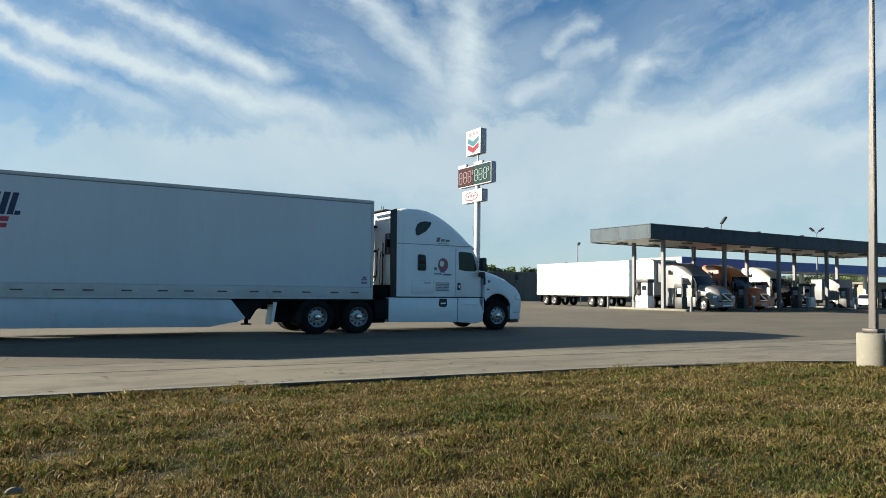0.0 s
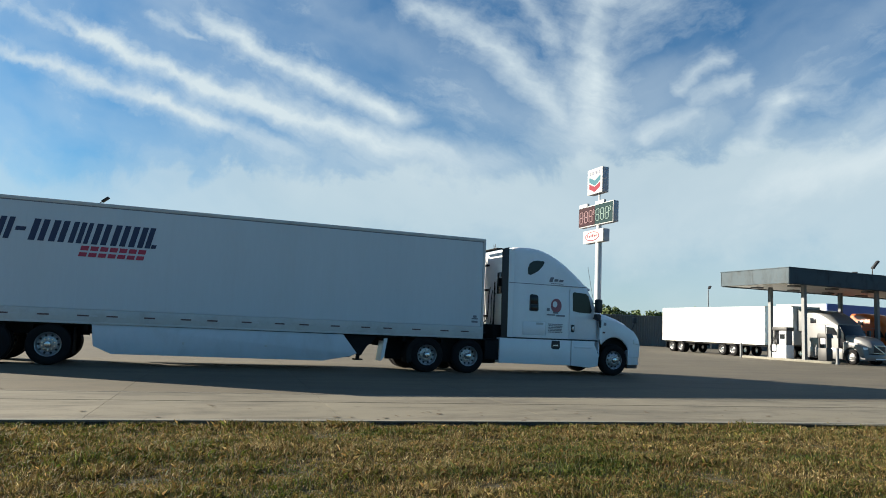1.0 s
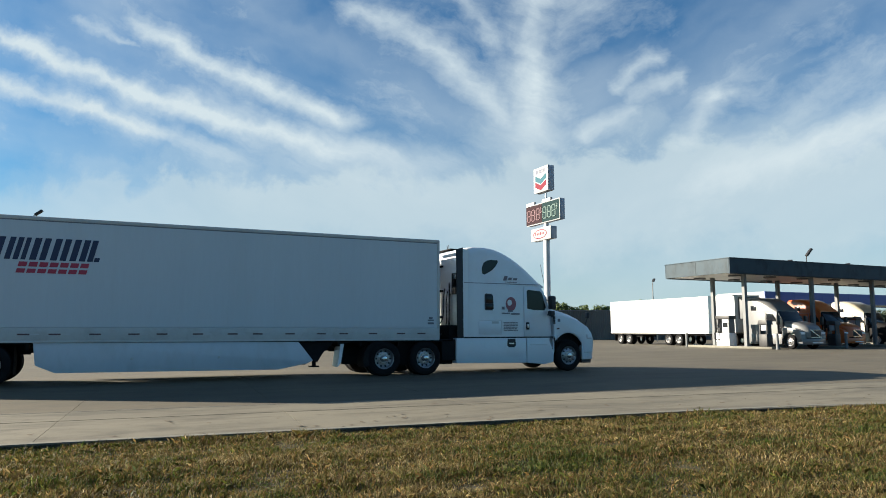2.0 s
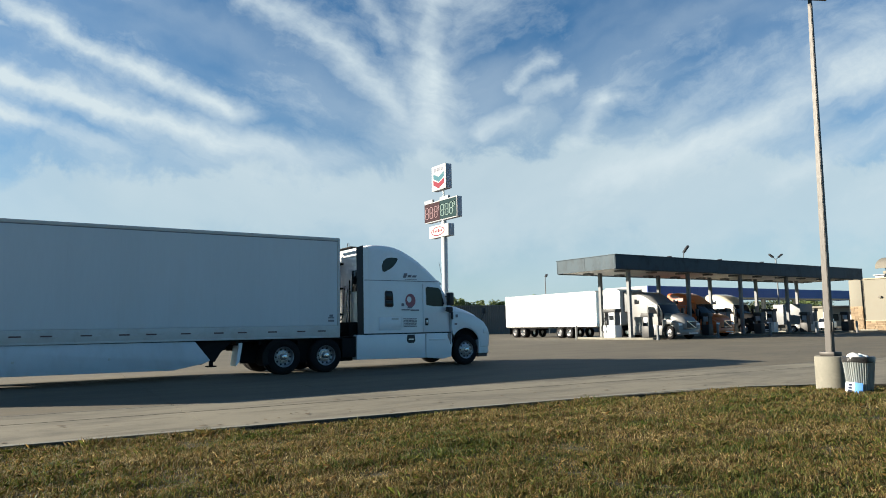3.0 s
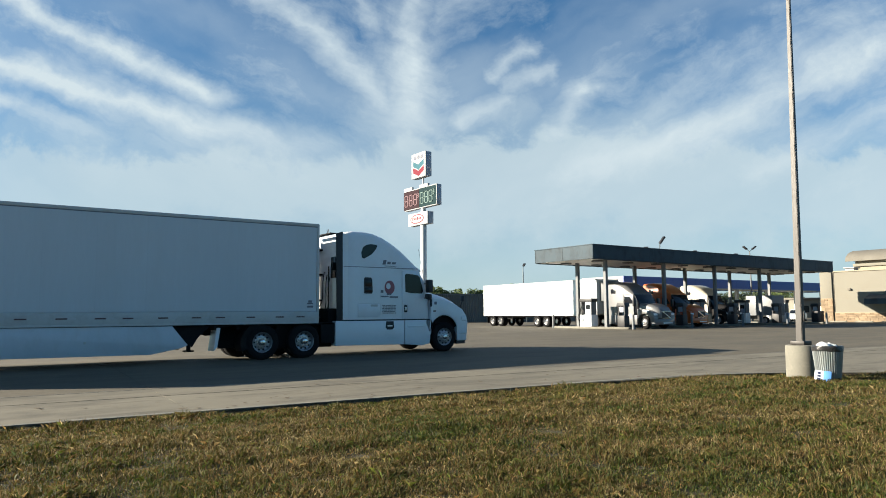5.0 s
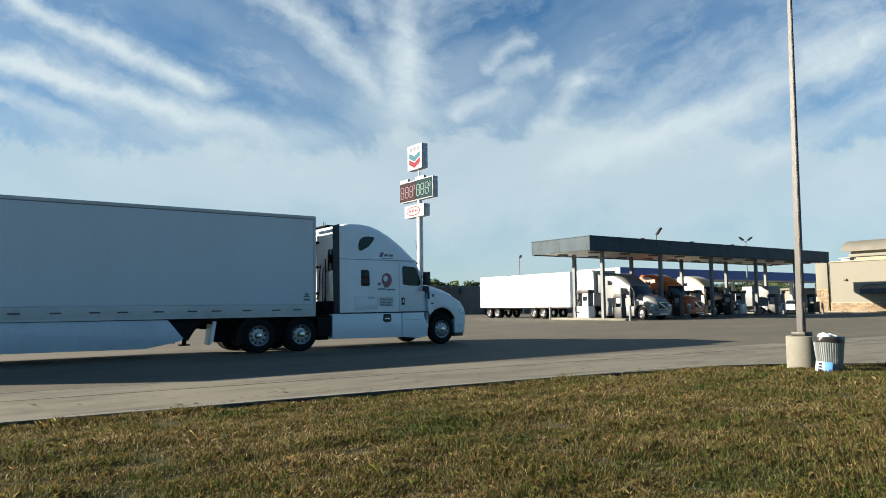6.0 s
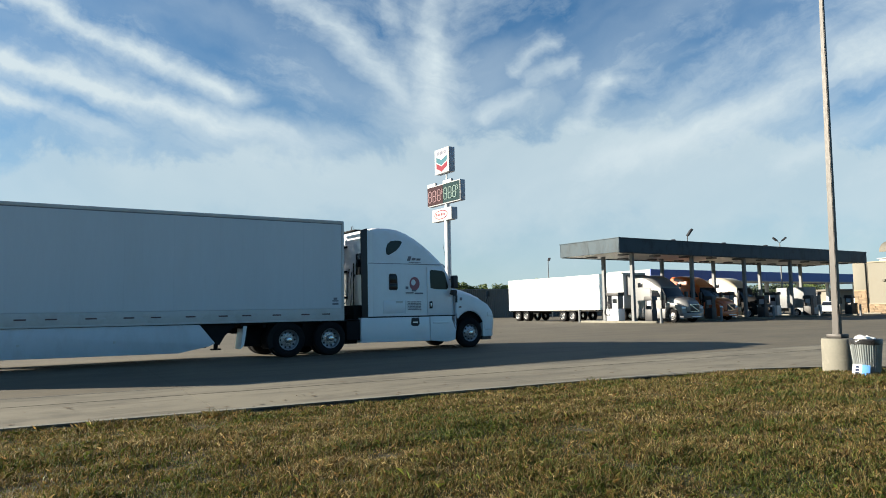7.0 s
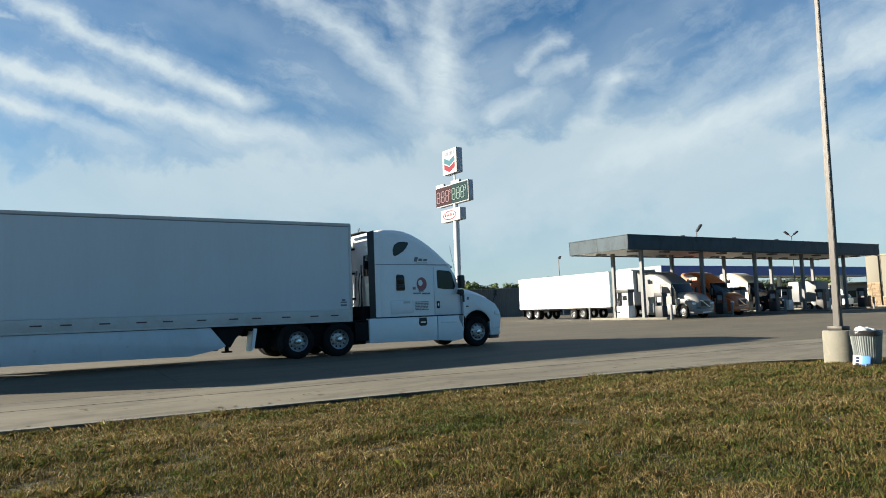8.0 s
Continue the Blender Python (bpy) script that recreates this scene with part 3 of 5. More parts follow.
    bars(t, "emblem", [(8.72, 8.92, 1.62, 1.66), (8.76, 8.88, 1.67, 1.74), (8.72, 8.92, 1.52, 1.58)], M["grey_ink"], TY0 - .002)
    return t


# ---- the white sleeper tractor ----
def build_tractor():
    YC, HW = 20.93, 1.22
    Y0 = YC - HW          # near side
    hub = 13.88
    t = thing("semi_tractor", "white sleeper semi tractor with rounded roof fairing and polished wheels", "truck")
    # frame and fifth wheel
    for y in (YC - .43, YC + .35):
        part("frame_rail", box(B(), 5.9, 14.6, y, y + .08, .72, .98), M["chassis"], t)
    part("fifth_wheel", turned(B(), [(.48, .98), (.5, 1.03), (.4, 1.05), (.05, 1.05)], 20, "z", (8.0, YC, 0)), M["chassis"], t)
    part("deck_plate", box(B(), 8.9, 9.8, YC - .6, YC + .6, .98, 1.01), M["chassis"], t)
    # sleeper and cab
    secs = []
    for x, half, z1, r in ((10.10, 1.20, 3.92, .14), (10.14, 1.22, 3.95, .18), (10.35, 1.22, 3.985, .22), (10.75, 1.22, 3.99, .25), (11.1, 1.22, 3.955, .28), (11.45, 1.215, 3.86, .32),
                           (11.78, 1.205, 3.71, .34), (12.08, 1.20, 3.53, .34), (12.38, 1.19, 3.31, .32), (12.65, 1.17, 3.08, .28), (12.86, 1.15, 2.88, .2), (12.90, 1.13, 2.78, .14)):
        secs.append(section(x, YC, half, 1.12, z1, r, 6))
    body = part("cab_body", loft(B(), secs), M["white_paint"], t, "glossy white sleeper cab and roof fairing", 40)
    # front of the cab: pillar and windscreen slope
    side = [(12.87, 1.12), (12.87, 2.74), (12.93, 2.66), (13.26, 2.08), (13.3, 1.12)]
    part("cowl", prism(B(), side, YC - 1.10, YC + 1.10, "y", .05), M["white_paint"], t)
    part("windscreen", prism(B(), [(12.93, 2.70), (13.27, 2.10), (13.29, 2.12), (12.96, 2.72)], YC - .98, YC + .98, "y"), M["glass_dark"], t)
    part("sun_visor", prism(B(), [(12.80, 2.86), (13.0, 2.74), (13.02, 2.78), (12.82, 2.90)], YC - 1.05, YC + 1.05, "y", .01), M["white_paint"], t)
    # seams, pressed lines and panels on the near side
    def on_side(name, x0, x1, z0, z1, mat, d=.004, par=None, label="", bevel=0.0):
        return part(name, box(B(), x0, x1, Y0 - d, Y0 + .02, z0, z1, bevel), mat, par or t, label, 30)
    on_side("crease_line", 9.97, 12.80, 2.815, 2.835, M["grey_ink"], .003)
    on_side("sill_line", 9.95, 13.26, 1.092, 1.135, M["black_plastic"], .012)
    door = part("door", prism(B(), [(12.15, 1.14), (12.15, 2.74), (12.80, 2.74), (13.02, 2.40), (13.10, 1.95), (13.10, 1.14)], Y0 - .010, Y0 + .05, "y", .006), M["white_paint"], t)
    part("window_glass", prism(B(), [(12.27, 2.04), (12.25, 2.60), (12.30, 2.65), (12.74, 2.62), (12.84, 2.55), (12.98, 2.08), (12.92, 1.99), (12.50, 2.00)], Y0 - .016, Y0 - .008, "y"), M["glass_dark"], door, "dark tinted side window")
    part("handle", box(B(), 12.22, 12.33, Y0 - .03, Y0 - .008, 1.36, 1.60, .02), M["black_plastic"], door)
    part("handle_cup", box(B(), 12.25, 12.30, Y0 - .036, Y0 - .01, 1.42, 1.54, .012), M["alu"], door)
    sw = part("sleeper_window", prism(B(), [(10.70, 2.00), (10.70, 2.46), (10.75, 2.50), (10.95, 2.49), (11.00, 2.42), (11.02, 2.02), (10.98, 1.97), (10.74, 1.97)], Y0 - .012, Y0 + .01, "y"), M["black_plastic"], t)
    part("pane", box(B(), 10.74, 10.98, Y0 - .016, Y0 - .010, 2.20, 2.46, .004), M["glass_dark"], sw)
    part("pane", box(B(), 10.74, 10.99, Y0 - .016, Y0 - .010, 2.01, 2.16, .004), M["glass_dark"], sw)
    tear = [(10.62, 3.13), (10.60, 3.30), (10.66, 3.46), (10.78, 3.55), (10.95, 3.58), (11.16, 3.57), (11.19, 3.53), (11.12, 3.40), (10.98, 3.25), (10.82, 3.16), (10.70, 3.10)]
    part("fairing_window", prism(B(), tear, Y0 - .010, Y0 + .01, "y"), M["glass_dark"], t, "dark teardrop roof window")
    hatch = on_side("luggage_door", 10.48, 11.30, 1.21, 1.65, M["white_paint"], .009, bevel=.03)
    on_side("hatch_badge", 10.95, 11.2, 1.55, 1.62, M["rail"], .013, hatch)
    # painted emblem, script and notice lines
    em = B()
    for a0, a1, r0, r1 in ((0, 345, .0, .225), ):
        pts = [(11.66 + r1 * math.cos(radians(a)) * .85, 2.18 + r1 * math.sin(radians(a))) for a in range(a0, a1 + 1, 15)]
        if r0:
            pts += [(11.66 + r0 * math.cos(radians(a)) * .85, 2.18 + r0 * math.sin(radians(a))) for a in range(a1, a0 - 1, -15)]
        prism(em, pts, Y0 - .005, Y0 + .001, "y")
    part("emblem", em, M["maroon_ink"], t, "round maroon emblem", 0)
    bm = B()
    for cx, cz, rx, rz in ((11.61, 2.22, .085, .10), ):
        prism(bm, [(cx + rx * math.cos(radians(a)), cz + rz * math.sin(radians(a))) for a in range(0, 360, 30)], Y0 - .009, Y0 - .004, "y")
    part("emblem_inlay", bm, M["white_paint"], t, smooth=0)
    bars(t, "emblem_caption", [(11.32, 11.42, 2.00, 2.09), (11.32, 11.62, 1.86, 1.90), (11.66, 11.98, 1.84, 1.89), (11.55, 11.72, 1.93, 1.98)], M["grey_ink"], Y0 - .001)
    lines = []
    for k in range(6):
        x = 11.38 + .02 * (k % 2)
        while x < 11.86:
            w = .04 + .035 * ((k * 7 + int(x * 40)) % 3)
            lines.append((x, min(x + w, 11.9), 1.575 - k * .05, 1.60 - k * .05))
            x += w + .02
    bars(t, "notice_lines", lines, M["grey_ink"], Y0 - .001)
    bars(t, "painted_strokes", [(11.36, 11.48, 2.93, 3.08), (11.53, 11.66, 2.95, 3.03), (11.71, 11.86, 2.95, 3.02), (11.45, 11.90, 2.875, 2.89)], M["grey_ink"], Y0 - .001, "dark slanted brush strokes", .35, .006)
    # lower fairings, tank cover and steps
    f1 = part("chassis_fairing", prism(B(), [(9.70, .33), (9.70, 1.10), (12.22, 1.10), (12.22, .30)], Y0 - .015, Y0 + .5, "y", .02), M["white_paint"], t, "lower white chassis fairing")
    f2 = part("step_fairing", prism(B(), [(12.245, .30), (12.245, 1.10), (13.12, 1.10), (13.10, 1.0), (13.27, .62), (13.24, .30), (12.9, .24)], Y0 - .02, Y0 + .5, "y", .02), M["white_paint"], t)
    part("step_ledge", box(B(), 12.35, 13.02, Y0 - .035, Y0, .86, .93, .015), M["white_paint"], f2)
    part("step_recess", prism(B(), [(11.50, .86), (11.52, 1.07), (11.80, 1.07), (11.82, .86), (11.76, .80), (11.56, .80)], Y0 - .022, Y0 - .012, "y"), M["black_plastic"], f1)
    part("step_tread", box(B(), 11.57, 11.75, Y0 - .030, Y0 - .015, .90, .94), M["alu"], f1)
    part("fuel_tank", rod(B(), (10.2, YC - .85, .62), (12.0, YC - .85, .62), .3, seg=20), M["alu"], t)
    part("fuel_tank", rod(B(), (10.2, YC + .85, .62), (12.0, YC + .85, .62), .3, seg=20), M["alu"], t)
    for y in (YC + HW - .03, ):
        part("chassis_fairing", prism(B(), [(9.70, .33), (9.70, 1.10), (13.12, 1.10), (13.24, .30)], y, y + .05, "y"), M["white_paint"], t)
    # dark side extender behind the sleeper and rear wall gear
    for y in (Y0 - .006, YC + HW - .03):
        part("side_extender", prism(B(), [(9.74, 1.10), (9.70, 3.86), (9.93, 3.93), (9.95, 1.10)], y, y + .035, "y", .006), M["black_plastic"], t, "black rubber-edged cab extender")
    part("rear_fairing", prism(B(), [(9.58, 1.5), (9.50, 3.74), (9.70, 3.86), (9.72, 1.5)], YC + HW - .08, YC + HW - .05, "y"), M["white_paint"], t)
    for y in (Y0, YC + HW - .03):
        part("rear_return", box(B(), 9.935, 10.12, y, y + .03, 1.12, 3.88), M["white_paint"], t)
    # added black sheet, darkens the near part of the white rear wall
    part("rear_seal_panel", box(B(), 10.06, 10.099, Y0 + .03, Y0 + .45, 1.15, 3.86), M["black_plastic"], t)
    for z in (1.75, 2.62, 3.45):
        part("rear_grab_bar", box(B(), 9.98, 10.09, YC + .55, YC + .85, z, z + .06, .01), M["chassis"], t)
    part("rear_window", box(B(), 10.07, 10.098, YC - .55, YC - .1, 2.5, 3.2, .01), M["glass_dark"], t)
    part("rear_conduit", rod(B(), (10.05, YC + .02, 1.1), (10.05, YC + .02, 2.9), .022, seg=8), M["chassis"], t)
    part("battery_box", box(B(), 9.55, 9.92, YC - 1.0, YC + .2, 1.02, 1.5, .02), M["chassis"], t)
    part("rear_catwalk", box(B(), 9.3, 9.9, YC - .9, YC + .9, 1.0, 1.04), M["chassis"], t)
    part("exhaust_stack", rod(B(), (9.62, YC + .95, 1.0), (9.62, YC + .95, 3.9), .065, seg=14), M["chrome"], t)
    for k, (ya, za) in enumerate(((YC - .5, 1.9), (YC - .3, 1.8), (YC - .1, 1.95))):
        cu = bpy.data.curves.new("air_line", "CURVE")
        cu.dimensions, cu.bevel_depth = "3D", .016
        sp = cu.splines.new("BEZIER")
        sp.bezier_points.add(2)
        for p, co in zip(sp.bezier_points, ((9.84, ya, 2.5 + .1 * k), (9.45, ya + .05, za - .7 + .1 * k), (9.14, ya + .2, za))):
            p.co, p.handle_left_type, p.handle_right_type = co, "AUTO", "AUTO"
        cu.materials.append(M["black_plastic"])
        ob = new("air_line", cu)
        ob.parent = t
    part("hose_bracket", box(B(), 9.84, 9.95, YC - .75, YC - .62, 2.72, 2.98, .02), M["chassis"], t)
    part("roof_bracket", box(B(), 9.70, 9.92, YC - .8, YC + .8, 3.90, 3.93), M["chassis"], t)
    # hood
    secs = []
    for x, half, z0, z1, r in ((13.14, .98, 1.1, 2.10, .22), (13.5, .93, 1.0, 2.06, .26), (13.9, .88, .95, 1.98, .28), (14.3, .82, .9, 1.88, .3), (14.7, .74, .85, 1.74, .3), (14.98, .64, .8, 1.56, .28), (15.12, .52, .8, 1.36, .24), (15.17, .44, .85, 1.15, .16)):
        secs.append(section(x, YC, half, z0, z1, r, 5))
    hood = part("hood", loft(B(), secs), M["white_paint"], t, "sloping white hood", 45)
    part("hood_seam", prism(B(), [(13.335, 1.16), (13.335, 1.98), (13.35, 1.98), (13.355, 1.16)], Y0 + .02, Y0 + .3, "y"), M["grey_ink"], hood)
    part("grille", prism(B(), [(YC - .40, .62), (YC - .44, 1.22), (YC + .44, 1.22), (YC + .40, .62)], 15.12, 15.2, "x", .02), M["black_plastic"], t)
    # fenders with wheel arch
    for y0, y1 in ((Y0 + .015, Y0 + .62), (YC + HW - .62, YC + HW - .015)):
        arch = [(hub + .61 * math.cos(radians(a)), .58 + .67 * math.sin(radians(a))) for a in range(0, 181, 12)]
        pts = [(14.86, .60), (14.90, .98), (14.84, 1.22), (14.66, 1.46), (14.3, 1.66), (13.8, 1.80), (13.40, 1.86), (13.34, 1.86), (13.30, 1.10), (13.27, .60)] + arch[::-1]
        part("fender", prism(B(), pts, y0, y1, "y", .03, 3), M["white_paint"], t, "white front fender round the wheel arch")
        ring = [(hub + .625 * math.cos(radians(a)), .58 + .685 * math.sin(radians(a))) for a in range(0, 181, 12)]
        part("wheel_liner", prism(B(), ring + [(x, z - .03) for x, z in arch[::-1]], y0 + .035, y1, "y"), M["chassis"], t)
        # dark plate across the arch, added in place of the shade inside it
        part("liner_plate", prism(B(), ring, y0 + .20, y0 + .215, "y"), M["chassis"], t)
    part("fender_vent", box(B(), 13.46, 13.56, Y0 + .004, Y0 + .03, 1.62, 1.72, .008), M["grey_ink"], t)
    part("marker_lamp", box(B(), 13.42, 13.52, Y0 + .0, Y0 + .03, 1.37, 1.42, .008), M["tape_red"], t)
    part("intake_grille", box(B(), 13.30, 13.36, Y0 + .0, Y0 + .05, 1.55, 1.80, .008), M["black_plastic"], t)
    for s in (-1, 1):
        part("headlamp", prism(B(), [(14.62, 1.06), (14.62, 1.20), (14.80, 1.24), (14.87, 1.04)], YC + s * (HW - .06) - .075, YC + s * (HW - .06) + .075, "y", .02), M["lens"], t)
    # bumper, wrapped round in plan
    plan = [(14.42, Y0 + .02), (14.80, Y0 + .05), (14.98, Y0 + .2), (15.12, Y0 + .5), (15.24, YC), (15.12, YC + HW - .5), (14.98, YC + HW - .2), (14.80, YC + HW - .05), (14.42, YC + HW - .02), (14.44, YC + HW - .3), (14.9, YC), (14.44, Y0 + .3)]
    part("bumper", prism(B(), plan, .36, 1.02, "z", .03), M["white_paint"], t, "white wrap-round bumper")
    part("air_dam", prism(B(), [(x - .04 * (x > 14.5), YC + (y - YC) * .97) for x, y in plan], .25, .38, "z"), M["black_plastic"], t)
    # mirrors
    for s in (-1, 1):
        y = YC + s * (HW + .16)
        mir = part("door_mirror", box(B(), 13.04, 13.22, y - .12, y + .12, 2.02, 2.46, .04), M["black_plastic"], t, "black door mirror")
        part("convex_mirror", box(B(), 13.02, 13.18, y - .11, y + .11, 1.80, 1.98, .04), M["black_plastic"], mir)
        part("mirror_arm", rod(B(), (13.08, y, 2.3), (13.0, YC + s * (HW - .1), 2.35), .018), M["black_plastic"], mir)
        part("mirror_arm", rod(B(), (13.08, y, 1.9), (13.02, YC + s * (HW - .1), 1.8), .018), M["black_plastic"], mir)
        hm = part("hood_mirror", box(B(), 14.74, 14.83, YC + s * 1.04 - .08, YC + s * 1.04 + .08, 1.74, 1.95, .03), M["black_plastic"], t)
        part("mirror_stalk", rod(B(), (14.79, YC + s * 1.04, 1.76), (14.66, YC + s * .98, 1.36), .016), M["black_plastic"], hm)
    part("antenna", rod(B(), (13.0, Y0 - .02, 2.5), (12.78, Y0 - .04, 3.5), .006, seg=6), M["black_plastic"], t)
    part("roof_antenna", rod(B(), (9.80, YC - .5, 3.92), (9.78, YC - .5, 4.08), .01, seg=6), M["black_plastic"], t)
    part("roof_antenna", rod(B(), (9.72, YC - .55, 3.92), (9.70, YC - .55, 4.05), .012, seg=6), M["black_plastic"], t)
    # axles and wheels
    wheel(t, hub, Y0 + .02, "steer")
    wheel(t, hub, YC + HW - .02, "steer", True)
    part("axle", rod(B(), (hub, Y0 + .2, .5), (hub, YC + HW - .2, .5), .06), M["chassis"], t)
    for x in (7.34, 8.66):
        for y in (TY0 + .0, TY0 + .33):
            wheel(t, x, y, "drive")
        for y in (TY1, TY1 - .33):
            wheel(t, x, y, "drive", True)
        part("axle", rod(B(), (x, TY0 + .1, .51), (x, TY1 - .1, .51), .09), M["chassis"], t)
        part("drum", rod(B(), (x, TY0 + .62, .51), (x, TY0 + .9, .51), .2, seg=18), M["chassis"], t)
    # added plate, blocks the light from behind the drive wheels
    part("inner_frame_plate", box(B(), 6.25, 9.68, TY0 + .70, TY0 + .73, .34, 1.02), M["chassis"], t)
    # dark sheet between the paired tyres, put in as the shade there
    part("wheel_well_panel", box(B(), 6.78, 9.69, TY0 + .31, TY0 + .325, .30, 1.02), M["chassis"], t)
    part("wheel_top_guard", box(B(), 6.75, 9.6, TY0 + .06, TY0 + .66, 1.0, 1.05, .01), M["chassis"], t)
    part("step_box", box(B(), 9.22, 9.69, Y0 + .03, Y0 + .6, .42, 1.06, .02), M["chassis"], t)
    # quarter fender and mud flap
    q = [(7.34 + .64 * math.cos(radians(a)), .50 + .60 * math.sin(radians(a))) for a in range(95, 215, 12)]
    q2 = [(7.34 + .40 * math.cos(radians(a)), .50 + .40 * math.sin(radians(a))) for a in range(203, 94, -12)]
    part("quarter_fender", prism(B(), q + q2, TY0 + .02, TY0 + .62, "y"), M["chassis"], t)
    part("mud_flap", prism(B(), [(6.02, .95), (6.12, .95), (6.04, .42), (5.94, .30)], TY0 + .05, TY0 + .60, "y"), M["white_paint"], t, "pale scuffed mud flap")
    part("tail_lamp_bar", box(B(), 5.96, 6.10, TY0 + .1, TY1 - .1, .88, 1.0), M["chassis"], t)
    part("flap_hanger", rod(B(), (6.08, TY0 + .1, .98), (7.0, TY0 + .1, 1.06), .02), M["chassis"], t)
    return t


build_ground()
build_pavement()
build_trailer()
build_tractor()


# ---- truck canopy, islands and pumps ----
CX0, CX1, CY0, CY1, CZ0, CZ1 = 39.15, 75.8, 36.0, 42.4, 5.36, 6.42
COLS = [41.6, 48.8, 56.05, 63.35, 70.65]


def build_canopy():
    c = thing("fuel_canopy", "long flat grey fascia canopy on square posts over truck lanes", "canopy")
    seam = 3.665
    front = mesh_of("fascia_panel", box(B(), .004, seam - .004, 0, .06, CZ0, CZ1, .008, 1), M["canopy_grey"], 0)
    for k in range(10):
        for y in (CY0, CY1 - .06):
            ob = part("fascia_panel", front, None, c)
            ob.location = (CX0 + k * seam, y, 0)
    end = mesh_of("fascia_end", box(B(), 0, .06, .07, 3.19, CZ0, CZ1, .008, 1), M["canopy_grey"], 0)
    for x in (CX0, CX1 - .06):
        for y in (CY0, CY0 + 3.13):
            ob = part("fascia_end", end, None, c)
            ob.location = (x, y, 0)
    part("cap_flashing", box(B(), CX0 - .03, CX1 + .03, CY0 - .03, CY1 + .03, CZ1 - .02, CZ1 + .05, .01), M["canopy_grey"], c)
    part("soffit", box(B(), CX0 + .06, CX1 - .06, CY0 + .06, CY1 - .06, CZ0 + .03, CZ0 + .12), M["canopy_under"], c, "pale stained metal soffit")
    part("soffit_edge", box(B(), CX0 + .06, CX1 - .06, CY0 + .06, CY0 + .2, CZ0 - .05, CZ0 + .03), M["canopy_grey"], c)
    part("soffit_edge", box(B(), CX0 + .06, CX1 - .06, CY1 - .2, CY1 - .06, CZ0 - .05, CZ0 + .03), M["canopy_grey"], c)
    lamp = mesh_of("soffit_lamp", box(B(), -.35, .35, -.3, .3, CZ0 - .1, CZ0 + .03, .03), M["post_grey"], 0)
    for x in [CX0 + 2.1 + k * 3.65 for k in range(10)]:
        for y in (CY0 + 1.5, CY1 - 1.5):
            ob = part("soffit_lamp", lamp, None, c)
            ob.location = (x, y, 0)
    post = B()
    box(post, -.13, .13, -.13, .13, .15, CZ0 + .04, .012)
    box(post, -.2, .2, -.2, .2, .15, .19, .01)
    post = mesh_of("post", post, M["post_grey"], 0)
    for x in COLS:
        for y in (37.0, 40.5):
            ob = part("post", post, None, c)
            ob.location = (x + (.55 if y > 39 else 0), y, 0)


def flood_lamp(x, y, z, yaw, tilt=35, h=.5):
    f = thing("flood_lamp", "small dark floodlight on a short stem above a roof edge", "floodlight", "floodlights", pose(x, y, z, 0, 0, yaw))
    part("stem", rod(B(), (0, 0, 0), (0, .03, h), .035, seg=8), M["black_plastic"], f)
    bm = box(B(), -.2, .2, -.07, .1, -.02, .66, .04)
    bmesh.ops.transform(bm, matrix=pose(0, .02, h, -tilt), verts=bm.verts)
    part("head", bm, M["black_plastic"], f)
    return f


def build_island(x):
    isl = thing("pump_island", "raised concrete fuel island with rounded ends", "island", "fuel islands", pose(x + .25, 0, 0))
    pts = [(-.55, 35.0), (-.4, 34.75), (.4, 34.75), (.55, 35.0), (.55, 42.4), (.4, 42.65), (-.4, 42.65), (-.55, 42.4)]
    part("kerb", prism(B(), pts, 0, .17, "z", .02), M["block"], isl)
    for y in (34.5, 43.0):
        b = thing("bollard", "pale steel guard post at a fuel island", "bollard", "island bollards", pose(x + .1, y, 0))
        part("post", turned(B(), [(.10, 0), (.10, 1.0), (.09, 1.06), (.05, 1.1), (.005, 1.11)], 14, "z"), M["post_grey"], b)
        part("collar", turned(B(), [(.105, .0), (.125, .0), (.125, .05), (.105, .06)], 14, "z"), M["post_grey"], b)


def build_pump():
    p = thing("fuel_pump", "tall white diesel dispenser with dark display and hoses", "pump", "diesel pumps")
    part("cabinet", box(B(), -.38, .38, -.62, .62, .17, 1.12, .03), M["white_paint"], p, "white lower cabinet")
    part("display", box(B(), -.28, .28, -.5, .1, 1.12, 2.15, .02), M["sign_grey"], p)
    part("screen", box(B(), -.30, -.27, -.42, .02, 1.55, 1.9), M["glass_dark"], p)
    for y in (-.58, .50):
        part("upright", box(B(), -.3, .3, y, y + .09, 1.12, 2.2, .01), M["post_grey"], p)
    part("header", box(B(), -.36, .36, -.66, .66, 2.15, 2.42, .03), M["black_plastic"], p)
    part("nozzle_holder", box(B(), -.42, -.28, .18, .42, 1.15, 1.5, .02), M["black_plastic"], p)
    for k in range(2):
        cu = bpy.data.curves.new("hose", "CURVE")
        cu.dimensions, cu.bevel_depth = "3D", .022
        sp = cu.splines.new("BEZIER")
        sp.bezier_points.add(2)
        for q, co in zip(sp.bezier_points, ((-.34, .2 + .12 * k, 2.1), (-.5, .35 + .1 * k, .6), (-.36, .25 + .12 * k, 1.3))):
            q.co, q.handle_left_type, q.handle_right_type = co, "AUTO", "AUTO"
        cu.materials.append(M["rubber"])
        ob = new("hose", cu)
        ob.parent = p
    return p


